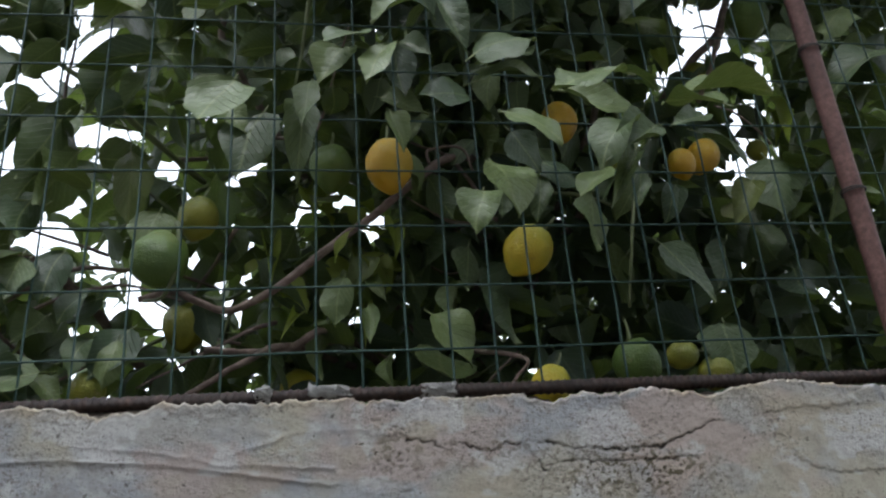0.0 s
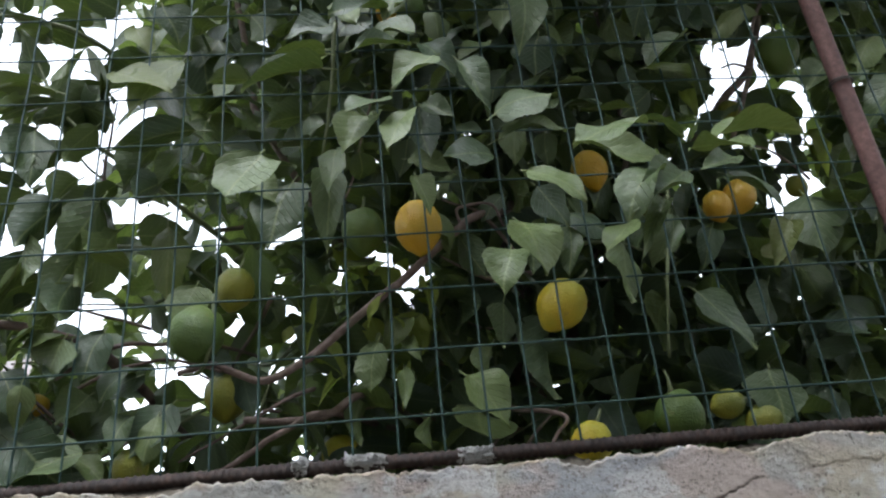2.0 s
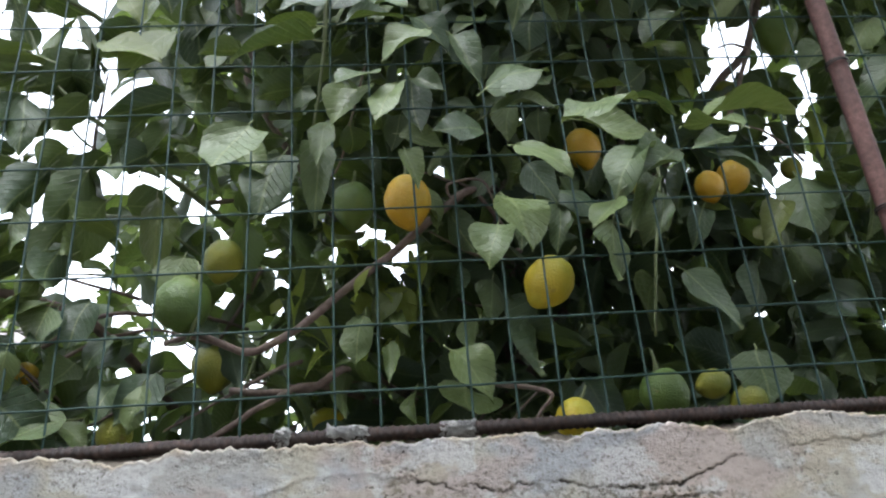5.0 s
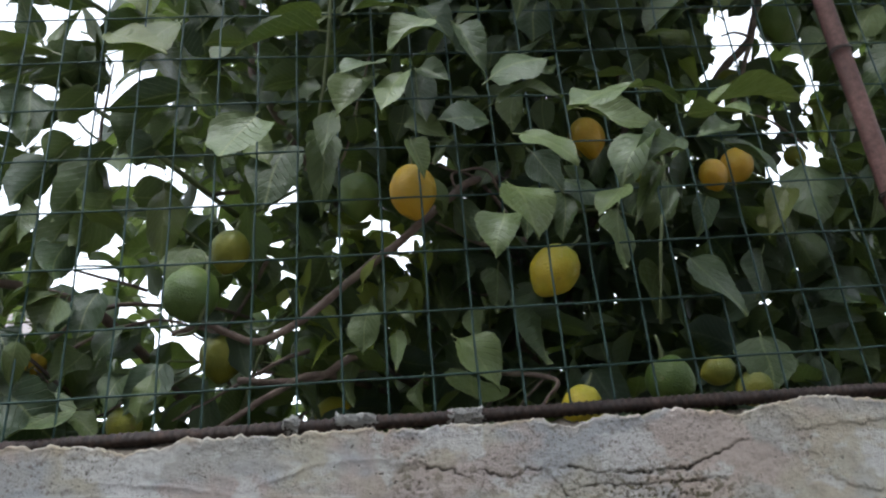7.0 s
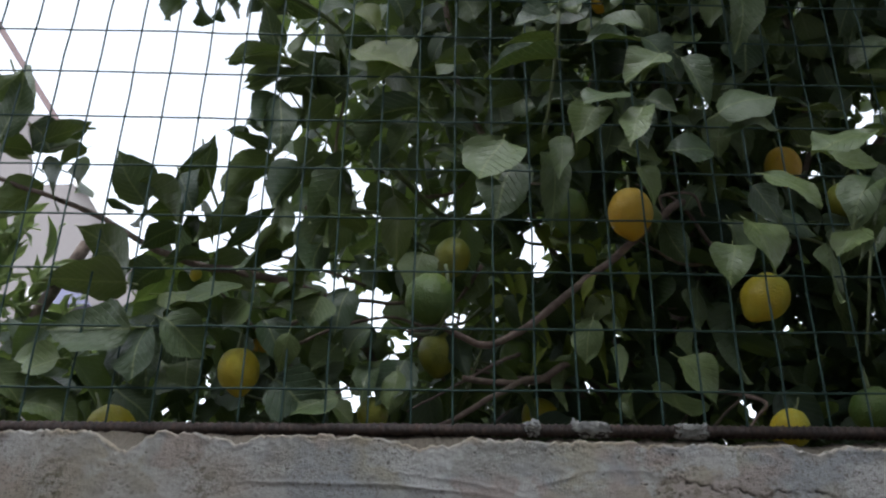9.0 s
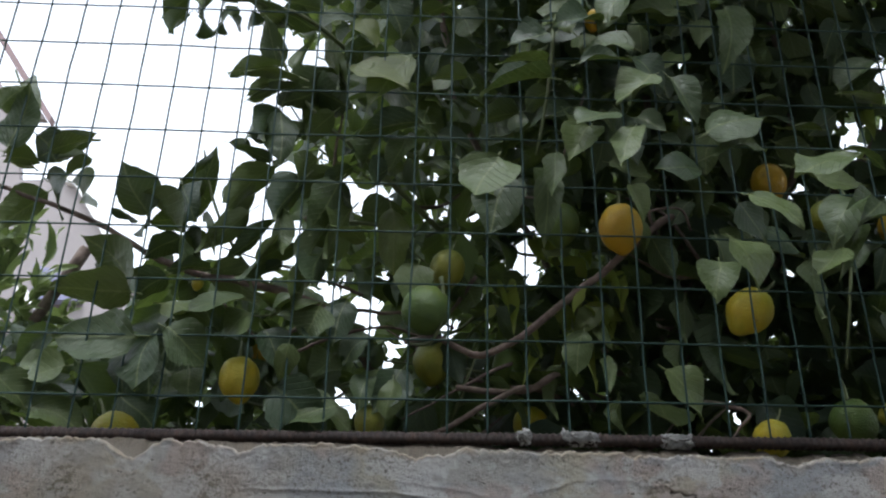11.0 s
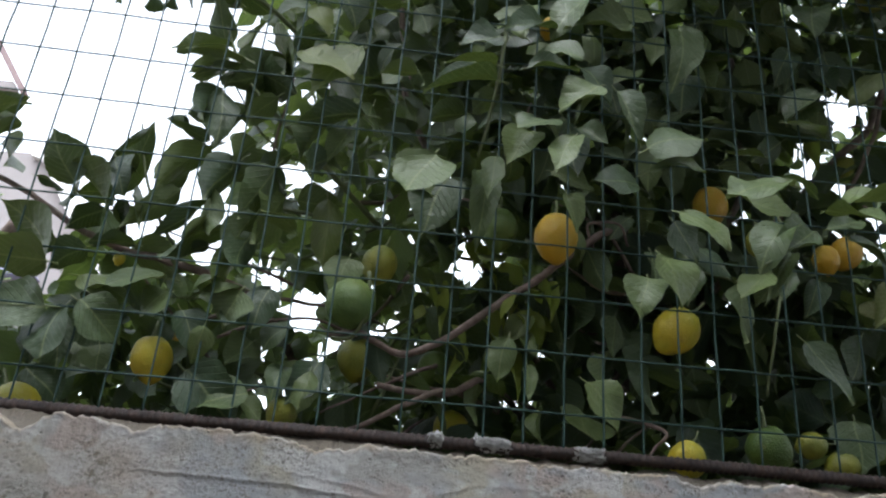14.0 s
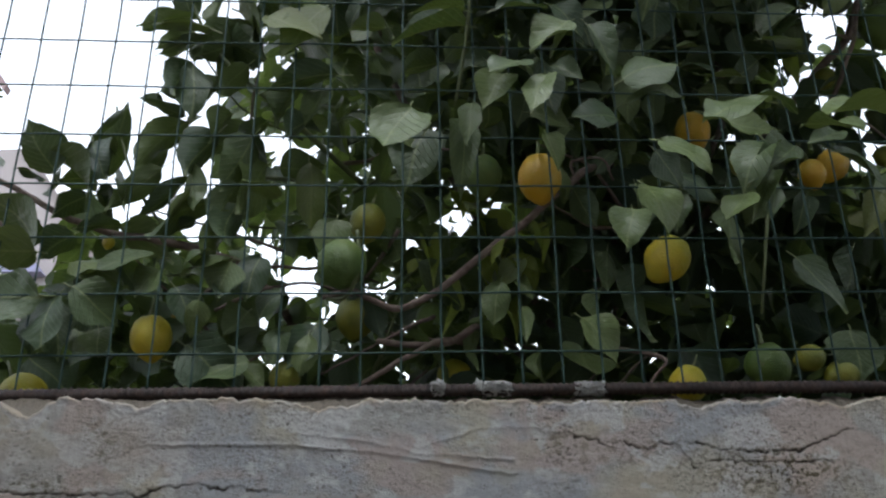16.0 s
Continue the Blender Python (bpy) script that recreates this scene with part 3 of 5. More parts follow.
# bend, fold, wave, twist, broad
LEAF_FORMS = [(0.20, 0.15, 0.12, 0.2, 0.2), (0.45, 0.12, 0.16, -0.3, 0.5), (0.15, 0.30, 0.12, 0.3, 0.35), (0.6, 0.22, 0.14, -0.2, 0.1), (0.3, 0.45, 0.14, 0.4, 0.3), (-0.2, 0.25, 0.16, -0.4, 0.45),
              (0.35, 0.10, 0.22, 0.2, 0.6), (0.3, 0.60, 0.12, -0.2, 0.25), (0.75, 0.25, 0.16, 0.3, 0.4), (0.15, 0.35, 0.20, -0.5, 0.15), (0.5, -0.25, 0.18, 0.3, 0.3), (0.65, 0.30, 0.18, 0.5, 0.5)]
SHAPES = [leaf_shape(*form, k) for k, form in enumerate(LEAF_FORMS)]
LEAF_MESHES = {}


def leaf_mesh(shape, material):
    if (shape, material.name) not in LEAF_MESHES:
        V, F, UV = SHAPES[shape]
        LEAF_MESHES[shape, material.name] = mesh_of("leaf", V, F, material, True, UV)
    return LEAF_MESHES[shape, material.name]


def leaf_pose(base, tip, width, roll, facing):
    base, tip = Vector(base), Vector(tip)
    along = tip - base
    length = along.length
    along.normalize()
    normal = facing - along * facing.dot(along)
    normal = normal.normalized() if normal.length > 0.05 else along.orthogonal().normalized()
    right = along.cross(normal).normalized()
    turn = Matrix((right, along, normal)).transposed().to_4x4()
    return Matrix.Translation(base) @ turn @ Matrix.Rotation(radians(roll), 4, "Y") @ Matrix.Diagonal((width * 1.18, length, length * 0.8, 1))


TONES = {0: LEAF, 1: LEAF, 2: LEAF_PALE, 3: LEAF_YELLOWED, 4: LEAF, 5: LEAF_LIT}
LEAF_LABELS = {2: "pale young leaf", 3: "yellowing old leaf", 5: "small young leaf with the sky's backlight in its yellow-green"}
FACING = {0: (0.0, -0.85, 0.45), 1: (0.0, -0.65, 0.9), 2: (0.0, -0.85, 0.45), 3: (0.0, -0.85, 0.45), 4: (0.0, 0.5, 0.9), 5: (0.0, -0.7, 0.6)}
count = 0


def leaf_at(base, tip, width, roll, tone=0):
    """One leaf of the tree, from its stalk to its tip; tone 1 is turned more to the sky, tone 4 shows its underside."""
    global count
    count += 1
    ob = new("leaf", leaf_mesh((count * 5) % len(SHAPES), TONES[tone]))
    ob.parent = tree
    ob.matrix_basis = Matrix.Translation(-tree.location) @ leaf_pose(base, tip, width, roll, Vector(FACING[tone]))
    if tone in LEAF_LABELS:
        tagged(ob, LEAF_LABELS[tone])
    return ob


def branch(points, r0, r1, material=None, name="branch"):
    path = smooth_path([Vector(p) - tree.location for p in points], 7)
    path = [p + Vector((noise.noise(p * 25), noise.noise(p * 25 + Vector((5, 0, 0))), noise.noise(p * 25 + Vector((0, 9, 0))))) * r0 * 0.5 for p in path]
    v, f = tube(path, [r0 + (r1 - r0) * i / (len(path) - 1) for i in range(len(path))], 9, True, 0.18)
    return part(name, mesh_of(name, v, f, material or BARK), material or BARK, tree)


branch([(0.325, 0.620, 0.004), (0.335, 0.600, 0.505), (0.304, 0.580, 1.105), (0.321, 0.520, 1.607), (0.34, 0.48, 2.0), (0.37, 0.50, 2.42), (0.36, 0.55, 2.9)], 0.055, 0.02, name="trunk")
branch([(0.37, 0.50, 2.42), (0.335, 0.34, 2.30), (0.295, 0.20, 2.215), (0.254, 0.120, 2.172), (0.203, 0.090, 2.132), (0.124, 0.085, 2.057), (0.062, 0.080, 2.003), (-0.008, 0.080, 1.945), (-0.054, 0.080, 1.926), (-0.090, 0.080, 1.939), (-0.117, 0.080, 1.951), (-0.156, 0.085, 1.943)], 0.0068, 0.0038)
branch([(0.282, 0.600, 1.813), (0.184, 0.420, 1.931), (0.117, 0.260, 1.938), (0.076, 0.160, 1.927), (0.053, 0.120, 1.913), (0.017, 0.120, 1.891), (-0.024, 0.120, 1.888), (-0.082, 0.120, 1.891)], 0.0062, 0.0042)
branch([(-0.330, 0.170, 1.978), (-0.270, 0.130, 1.992), (-0.225, 0.120, 2.000), (-0.185, 0.125, 1.999), (-0.140, 0.150, 2.010), (-0.080, 0.240, 2.020)], 0.0034, 0.0022, name="twig")
branch([(-0.310, 0.150, 1.945), (-0.250, 0.120, 1.962), (-0.210, 0.118, 1.972), (-0.170, 0.120, 1.975), (-0.110, 0.160, 1.968)], 0.0026, 0.0018, name="twig")
branch([(0.107, 0.250, 1.908), (0.019, 0.120, 1.894), (-0.028, 0.100, 1.871), (-0.068, 0.100, 1.846), (-0.100, 0.100, 1.828), (-0.155, 0.100, 1.809)], 0.0048, 0.003)
branch([(-0.109, 0.030, 2.018), (-0.104, 0.025, 1.973), (-0.111, 0.030, 1.945), (-0.124, 0.050, 1.930), (-0.149, 0.080, 1.939)], 0.0028, 0.0022, TWIG, "twig")
branch([(0.355, 0.420, 2.014), (0.567, 0.300, 2.272), (0.689, 0.200, 2.417), (0.737, 0.200, 2.466), (0.777, 0.200, 2.542), (0.809, 0.200, 2.622), (0.877, 0.200, 2.800)], 0.008, 0.006)
branch([(-0.149, 0.350, 1.886), (-0.249, 0.150, 1.987), (-0.306, 0.070, 1.999), (-0.384, 0.070, 2.018), (-0.457, 0.070, 2.030), (-0.516, 0.070, 2.054), (-0.593, 0.070, 2.098), (-0.678, 0.070, 2.130), (-0.781, 0.070, 2.169)], 0.007, 0.0028)
branch([(0.485, 0.100, 2.253), (0.478, 0.030, 2.152), (0.466, 0.030, 2.075), (0.447, 0.030, 1.994), (0.438, 0.050, 1.914)], 0.0028, 0.0018, TWIG, "twig")
branch([(0.044, 0.200, 2.545), (0.049, 0.000, 2.421), (0.044, -0.020, 2.357), (0.040, 0.000, 2.309), (0.026, 0.030, 2.215)], 0.0035, 0.002, TWIG, "twig")
branch([(-0.212, 0.200, 2.451), (-0.318, 0.100, 2.490), (-0.406, 0.070, 2.505), (-0.462, 0.070, 2.511), (-0.529, 0.070, 2.526), (-0.581, 0.070, 2.562)], 0.0045, 0.0015, TWIG, "twig")
branch([(0.417, 0.450, 2.116), (0.514, 0.250, 2.321), (0.541, 0.280, 2.527), (0.544, 0.280, 2.651), (0.535, 0.320, 2.946)], 0.007, 0.005)
branch([(-0.103, 0.200, 2.168), (-0.228, 0.080, 2.232), (-0.298, 0.060, 2.287), (-0.339, 0.060, 2.340), (-0.370, 0.060, 2.405), (-0.400, 0.060, 2.458)], 0.0045, 0.0015, TWIG, "twig")
branch([(0.318, 0.500, 1.913), (0.058, 0.300, 2.209), (-0.077, 0.210, 2.406), (-0.087, 0.200, 2.486), (-0.108, 0.200, 2.587), (-0.140, 0.140, 2.762)], 0.006, 0.005)
branch([(-0.355, 0.090, 2.016), (-0.415, 0.090, 2.093), (-0.455, 0.100, 2.183), (-0.471, 0.100, 2.242)], 0.003, 0.0014, TWIG, "twig")
branch([(0.664, 0.160, 2.309), (0.681, 0.130, 2.358), (0.713, 0.120, 2.429), (0.735, 0.120, 2.507), (0.787, 0.140, 2.604)], 0.0042, 0.0028)
branch([(0.707, 0.120, 2.423), (0.677, 0.110, 2.424), (0.648, 0.100, 2.408)], 0.0026, 0.0016, BARK, "twig")
branch([(0.756, 0.140, 2.220), (0.724, 0.120, 2.236), (0.686, 0.110, 2.257), (0.652, 0.100, 2.260)], 0.0024, 0.0014, BARK, "twig")
branch([(0.220, 0.100, 2.114), (0.202, 0.090, 2.153), (0.211, 0.090, 2.166), (0.251, 0.090, 2.168), (0.267, 0.100, 2.137)], 0.0022, 0.0018, BARK, "twig")


rnd = random.Random(33)
for _ in range(58):
    a = Vector((rnd.uniform(-0.34, 0.36), rnd.uniform(0.12, 0.34), rnd.uniform(1.80, 2.24)))
    d = Vector((rnd.gauss(0, 1), rnd.gauss(0, 0.3), rnd.gauss(0.25, 0.6))).normalized()
    n = rnd.uniform(0.10, 0.24)
    side = Vector((rnd.gauss(0, 0.02), rnd.gauss(0, 0.02), rnd.gauss(-0.01, 0.02)))
    branch([a, a + d * n * 0.35 + side, a + d * n * 0.7 + side * 0.5, a + d * n], rnd.uniform(0.002, 0.0042), 0.0012, rnd.choice((BARK, TWIG)), "twig")


# ---- lemons ----
def lemon_mesh(name, material, stretch, nipple, seed):
    bm = bmesh.new()
    bmesh.ops.create_uvsphere(bm, u_segments=24, v_segments=18, radius=0.5)
    for v in bm.verts:
        z = v.co.z * 2
        r = 1 + (0.07 if stretch < 1.1 else 0.045) * noise.noise(v.co * 2.6 + Vector((seed * 7.3, 0, 0))) + 0.022 * noise.noise(v.co * 9 + Vector((0, seed, 0)))
        v.co *= r
        v.co.z *= stretch
        if z < -0.80:
            v.co.z -= nipple * ((-z - 0.80) / 0.20) ** 1.5
        if z > 0.86:
            v.co.z -= 0.05 * ((z - 0.86) / 0.14)
    me = bpy.data.meshes.new(name)
    bm.to_mesh(me)
    bm.free()
    me.materials.append(material)
    me.polygons.foreach_set("use_smooth", [True] * len(me.polygons))
    return me


LEMONS = {
    "yellow": (lemon_mesh("lemon", LEMON_YELLOW, 1.12, 0.09, 1), "ripe yellow lemon"),
    "orange": (lemon_mesh("lemon", LEMON_ORANGE, 1.18, 0.08, 2), "deep yellow ripe lemon"),
    "green": (lemon_mesh("lemon", LEMON_GREEN, 1.08, 0.14, 3), "unripe green lemon"),
    "lime": (lemon_mesh("lemon", LEMON_LIME, 1.10, 0.10, 4), "lemon turning from green to yellow"),
}


FRUIT = []


def lemon(kind, place, width, tilt=0, lean=0, spin=0, stalk=True):
    FRUIT.append((Vector(place), width))
    me, label = LEMONS[kind]
    ob = new("lemon", me)
    ob.parent = tree
    ob.matrix_basis = Matrix.Translation(Vector(place) - tree.location) @ pose(0, 0, 0, tilt, lean, spin) @ Matrix.Diagonal((width * 0.95, width * 0.95, width * 0.95, 1))
    tagged(ob, label)
    if not stalk:
        return ob
    v, f = tube([(0, 0, 0.46), (0.01, 0.0, 0.56), (0.05, 0.03, 0.75), (0.06, 0.08, 0.95)], [0.10, 0.05, 0.035, 0.03], 7, True, 0.2)
    part("stalk", mesh_of("stalk", v, f, TWIG), TWIG, ob)
    return ob


lemon("yellow", (0.315, 0.045, 1.991), 0.064, 10, 38, 0)
lemon("lime", (-0.097, 0.115, 2.068), 0.055, 0, 10)
lemon("green", (-0.128, 0.042, 1.975), 0.070, 150, 12, 0, False)
lemon("orange", (0.144, 0.042, 2.109), 0.064, 5, -4)
lemon("orange", (0.415, 0.135, 2.247), 0.057, 0, -10)
lemon("orange", (0.631, 0.130, 2.188), 0.052, 0, 25)
lemon("orange", (0.578, 0.100, 2.156), 0.042, 0, -8)
lemon("green", (0.763, 0.120, 2.456), 0.072, 10, 0)
lemon("yellow", (0.327, 0.060, 1.819), 0.050, 0, 20)
lemon("yellow", (0.033, 0.200, 1.861), 0.054, 0, -30)
lemon("green", (0.439, 0.060, 1.845), 0.062, 15, -15)
lemon("lime", (0.551, 0.080, 1.836), 0.046, 0, 60)
lemon("lime", (0.513, 0.085, 1.862), 0.040, 0, 75)
lemon("lime", (-0.113, 0.180, 1.946), 0.062, 0, 0)
lemon("lime", (-0.196, 0.060, 1.826), 0.042, 0, 10)
lemon("green", (0.074, 0.125, 2.154), 0.064, 0, 0)
lemon("orange", (-0.380, 0.250, 1.969), 0.036, 0, 30)
lemon("yellow", (-0.366, 0.050, 1.875), 0.055, 5, -6)
lemon("yellow", (-0.511, 0.055, 1.797), 0.062, 0, -35)
lemon("orange", (0.122, 0.020, 2.460), 0.032, 60, 10)
lemon("green", (0.000, 0.190, 1.946), 0.052, 0, 10)
lemon("green", (0.156, 0.050, 2.489), 0.058, 165, 0, 0, False)
lemon("yellow", (-0.441, 0.065, 2.010), 0.017, 0, 10)
lemon("lime", (0.770, 0.200, 2.246), 0.036, 0, -30)
lemon("lime", (0.454, 0.060, 2.150), 0.045, 0, -13)
lemon("green", (0.736, 0.220, 2.341), 0.045, 0, 4)
lemon("lime", (0.750, 0.120, 2.729), 0.062, 0, 21)
lemon("lime", (0.695, 0.200, 2.398), 0.040, 0, 38)

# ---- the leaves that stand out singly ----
# tone 5 leaves carry the backlight of the gaps in their colour
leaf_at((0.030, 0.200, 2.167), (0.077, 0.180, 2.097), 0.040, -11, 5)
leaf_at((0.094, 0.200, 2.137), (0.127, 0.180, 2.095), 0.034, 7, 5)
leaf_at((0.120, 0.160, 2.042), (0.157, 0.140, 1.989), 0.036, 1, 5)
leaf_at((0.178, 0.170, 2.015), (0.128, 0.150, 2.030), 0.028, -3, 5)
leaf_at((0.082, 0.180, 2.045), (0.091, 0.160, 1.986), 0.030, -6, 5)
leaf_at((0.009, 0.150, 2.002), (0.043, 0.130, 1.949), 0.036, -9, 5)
leaf_at((0.152, -0.073, 2.337), (0.085, -0.058, 2.359), 0.047, -5)
leaf_at((0.071, -0.081, 2.300), (0.143, -0.089, 2.311), 0.028, -3)
leaf_at((0.042, -0.018, 2.400), (-0.020, -0.029, 2.370), 0.049, -9)
leaf_at((0.035, -0.040, 2.330), (-0.042, -0.052, 2.319), 0.052, 11, 1)
leaf_at((0.033, -0.068, 2.283), (-0.069, -0.090, 2.249), 0.035, 0, 1)
leaf_at((0.084, 0.030, 2.508), (0.053, 0.020, 2.448), 0.065, 3, 1)
leaf_at((0.083, 0.030, 2.471), (0.048, 0.020, 2.404), 0.054, -8)
leaf_at((0.190, 0.030, 2.474), (0.201, 0.020, 2.404), 0.034, -10)
leaf_at((0.211, 0.051, 2.491), (0.257, 0.055, 2.458), 0.027, -10, 1)
leaf_at((0.316, -0.026, 2.459), (0.302, -0.062, 2.347), 0.052, -12, 1)
leaf_at((0.300, 0.030, 2.481), (0.286, 0.020, 2.427), 0.031, 0, 1)
leaf_at((0.339, 0.014, 2.404), (0.321, 0.008, 2.332), 0.055, 5)
leaf_at((0.161, -0.030, 2.354), (0.211, -0.039, 2.301), 0.050, -3)
leaf_at((0.209, -0.040, 2.314), (0.240, -0.063, 2.219), 0.033, 12, 1)
leaf_at((0.169, -0.089, 2.279), (0.113, -0.098, 2.227), 0.054, -11, 1)
leaf_at((0.103, -0.090, 2.212), (0.057, -0.106, 2.188), 0.064, -5, 1)
leaf_at((0.084, -0.062, 2.209), (0.049, -0.077, 2.151), 0.048, 4)
leaf_at((0.131, -0.106, 2.182), (0.099, -0.138, 2.109), 0.035, 5, 1)
leaf_at((0.155, 0.022, 2.291), (0.163, 0.012, 2.185), 0.036, -1)
leaf_at((0.240, -0.070, 2.202), (0.310, -0.099, 2.226), 0.072, -4)
leaf_at((0.244, -0.063, 2.171), (0.341, -0.053, 2.213), 0.016, 12)
leaf_at((0.246, 0.030, 2.241), (0.200, 0.020, 2.259), 0.018, -7)
leaf_at((0.238, -0.040, 2.159), (0.173, -0.059, 2.159), 0.047, -9)
leaf_at((0.393, -0.152, 2.122), (0.298, -0.173, 2.093), 0.056, -4, 1)
leaf_at((0.413, -0.091, 2.171), (0.470, -0.091, 2.160), 0.026, -6, 1)
leaf_at((0.505, -0.087, 2.147), (0.618, -0.089, 2.164), 0.068, -12, 1)
leaf_at((0.514, -0.138, 2.093), (0.466, -0.090, 2.133), 0.052, 8, 1)
leaf_at((0.568, -0.010, 2.165), (0.501, -0.040, 2.133), 0.029, -4)
leaf_at((0.553, 0.007, 2.394), (0.490, 0.012, 2.351), 0.050, -4, 1)
leaf_at((0.480, -0.005, 2.324), (0.554, 0.012, 2.323), 0.063, -6, 1)
leaf_at((0.769, 0.178, 2.611), (0.738, 0.203, 2.539), 0.072, -7, 4)
leaf_at((0.901, 0.069, 2.446), (0.816, 0.014, 2.359), 0.054, -3, 1)
leaf_at((0.887, 0.012, 2.313), (0.771, 0.003, 2.239), 0.060, -3, 1)
leaf_at((0.900, 0.070, 2.529), (0.942, 0.120, 2.518), 0.072, 8)
leaf_at((0.253, -0.144, 2.068), (0.307, -0.169, 2.027), 0.044, 11, 1)
leaf_at((0.289, -0.030, 2.118), (0.326, -0.023, 2.067), 0.050, -1)
leaf_at((0.245, -0.100, 2.030), (0.273, -0.117, 1.967), 0.071, -10, 1)
leaf_at((0.238, -0.061, 2.016), (0.219, -0.091, 1.953), 0.044, 7)
leaf_at((0.339, 0.030, 2.094), (0.326, 0.020, 2.019), 0.027, -2)
leaf_at((0.359, -0.131, 2.005), (0.324, -0.133, 1.972), 0.042, 9, 1)
leaf_at((0.140, -0.040, 2.133), (0.153, -0.048, 2.078), 0.025, 0)
leaf_at((-0.015, 0.035, 2.180), (-0.050, 0.022, 2.080), 0.064, 4)
leaf_at((-0.044, -0.076, 2.146), (-0.076, -0.100, 2.066), 0.069, -5, 1)
leaf_at((-0.183, 0.090, 2.155), (-0.169, 0.058, 2.038), 0.041, -7, 3)
leaf_at((0.032, 0.001, 2.181), (0.032, -0.022, 2.061), 0.037, -5)
leaf_at((0.075, 0.030, 2.219), (0.076, 0.072, 2.194), 0.033, 3)
leaf_at((0.045, -0.020, 2.191), (0.033, -0.052, 2.121), 0.028, -4, 1)
leaf_at((0.396, 0.010, 2.055), (0.378, -0.007, 1.959), 0.046, -10, 4)
leaf_at((0.420, -0.082, 2.104), (0.358, -0.120, 2.035), 0.047, 5, 1)
leaf_at((0.443, -0.040, 2.089), (0.389, -0.076, 2.000), 0.021, -3)
leaf_at((0.479, 0.030, 2.106), (0.462, 0.020, 2.042), 0.022, -12)
leaf_at((0.537, -0.029, 2.127), (0.593, -0.049, 2.067), 0.053, -3, 1)
leaf_at((0.648, 0.048, 2.099), (0.603, 0.040, 2.030), 0.034, 6, 3)
leaf_at((0.467, -0.012, 1.973), (0.511, -0.037, 1.891), 0.041, 10, 1)
leaf_at((0.635, 0.129, 2.044), (0.611, 0.120, 1.968), 0.055, -3, 4)
leaf_at((0.700, 0.080, 2.161), (0.679, 0.030, 2.056), 0.072, 12)
leaf_at((0.774, 0.124, 2.076), (0.759, 0.093, 2.006), 0.049, 4, 4)
leaf_at((0.730, 0.133, 2.002), (0.730, 0.111, 1.938), 0.055, -6, 4)
leaf_at((0.575, 0.075, 1.901), (0.563, 0.051, 1.826), 0.060, 1, 1)
leaf_at((0.084, 0.049, 1.956), (0.069, 0.046, 1.895), 0.035, 1, 1)
leaf_at((0.185, 0.024, 1.899), (0.233, 0.011, 1.841), 0.057, 7, 1)
leaf_at((0.225, 0.080, 1.954), (0.207, 0.059, 1.889), 0.034, -3, 4)
leaf_at((0.146, 0.132, 1.888), (0.140, 0.096, 1.828), 0.025, 1, 4)
leaf_at((0.114, 0.063, 1.924), (0.111, 0.026, 1.867), 0.017, 2)
leaf_at((0.332, 0.190, 2.038), (0.294, 0.140, 1.896), 0.055, -7, 4)
leaf_at((0.261, 0.149, 2.044), (0.248, 0.131, 1.967), 0.040, -5, 4)
leaf_at((0.184, 0.234, 2.111), (0.186, 0.168, 1.967), 0.059, -3, 4)
leaf_at((-0.168, 0.049, 1.881), (-0.175, 0.024, 1.826), 0.033, -4)
leaf_at((-0.266, 0.002, 1.961), (-0.288, 0.012, 1.914), 0.061, -11, 1)
leaf_at((-0.272, 0.033, 2.057), (-0.290, 0.012, 1.977), 0.043, -10, 4)
leaf_at((-0.387, 0.118, 2.419), (-0.455, 0.092, 2.386), 0.032, -11, 4)
leaf_at((-0.367, 0.067, 2.377), (-0.391, 0.048, 2.457), 0.035, 2, 4)
leaf_at((-0.373, 0.125, 2.378), (-0.429, 0.090, 2.339), 0.031, 8, 4)
leaf_at((-0.340, 0.044, 2.335), (-0.305, 0.061, 2.378), 0.024, -4, 4)
leaf_at((-0.345, 0.064, 2.370), (-0.318, 0.076, 2.448), 0.016, 4, 4)
leaf_at((-0.348, 0.062, 2.339), (-0.351, 0.046, 2.284), 0.021, 5, 4)
leaf_at((-0.393, 0.102, 2.331), (-0.395, 0.049, 2.216), 0.027, 8, 4)
leaf_at((-0.357, 0.055, 2.202), (-0.416, 0.035, 2.219), 0.017, 3, 4)
leaf_at((-0.274, 0.080, 2.370), (-0.338, 0.032, 2.286), 0.050, 10, 4)
leaf_at((-0.309, 0.108, 2.336), (-0.344, 0.070, 2.258), 0.058, -2, 4)
leaf_at((-0.240, 0.070, 2.396), (-0.291, 0.015, 2.325), 0.049, -8, 4)
leaf_at((-0.225, 0.070, 2.434), (-0.285, 0.015, 2.360), 0.024, 9, 4)
leaf_at((-0.162, 0.010, 2.365), (-0.222, -0.024, 2.269), 0.052, -6, 2)
leaf_at((-0.244, 0.060, 2.476), (-0.215, 0.047, 2.418), 0.035, -10, 2)
leaf_at((-0.144, 0.039, 2.270), (-0.261, 0.013, 2.233), 0.036, 1, 4)
leaf_at((-0.200, 0.065, 2.261), (-0.242, 0.027, 2.164), 0.044, -6, 4)
leaf_at((-0.344, 0.093, 2.227), (-0.366, 0.087, 2.201), 0.026, 8, 1)
leaf_at((-0.360, 0.073, 2.206), (-0.419, 0.040, 2.109), 0.042, 8, 4)
leaf_at((-0.306, 0.041, 2.170), (-0.347, 0.015, 2.085), 0.047, 2, 4)
leaf_at((-0.258, 0.041, 2.163), (-0.295, 0.021, 2.064), 0.051, -4, 4)
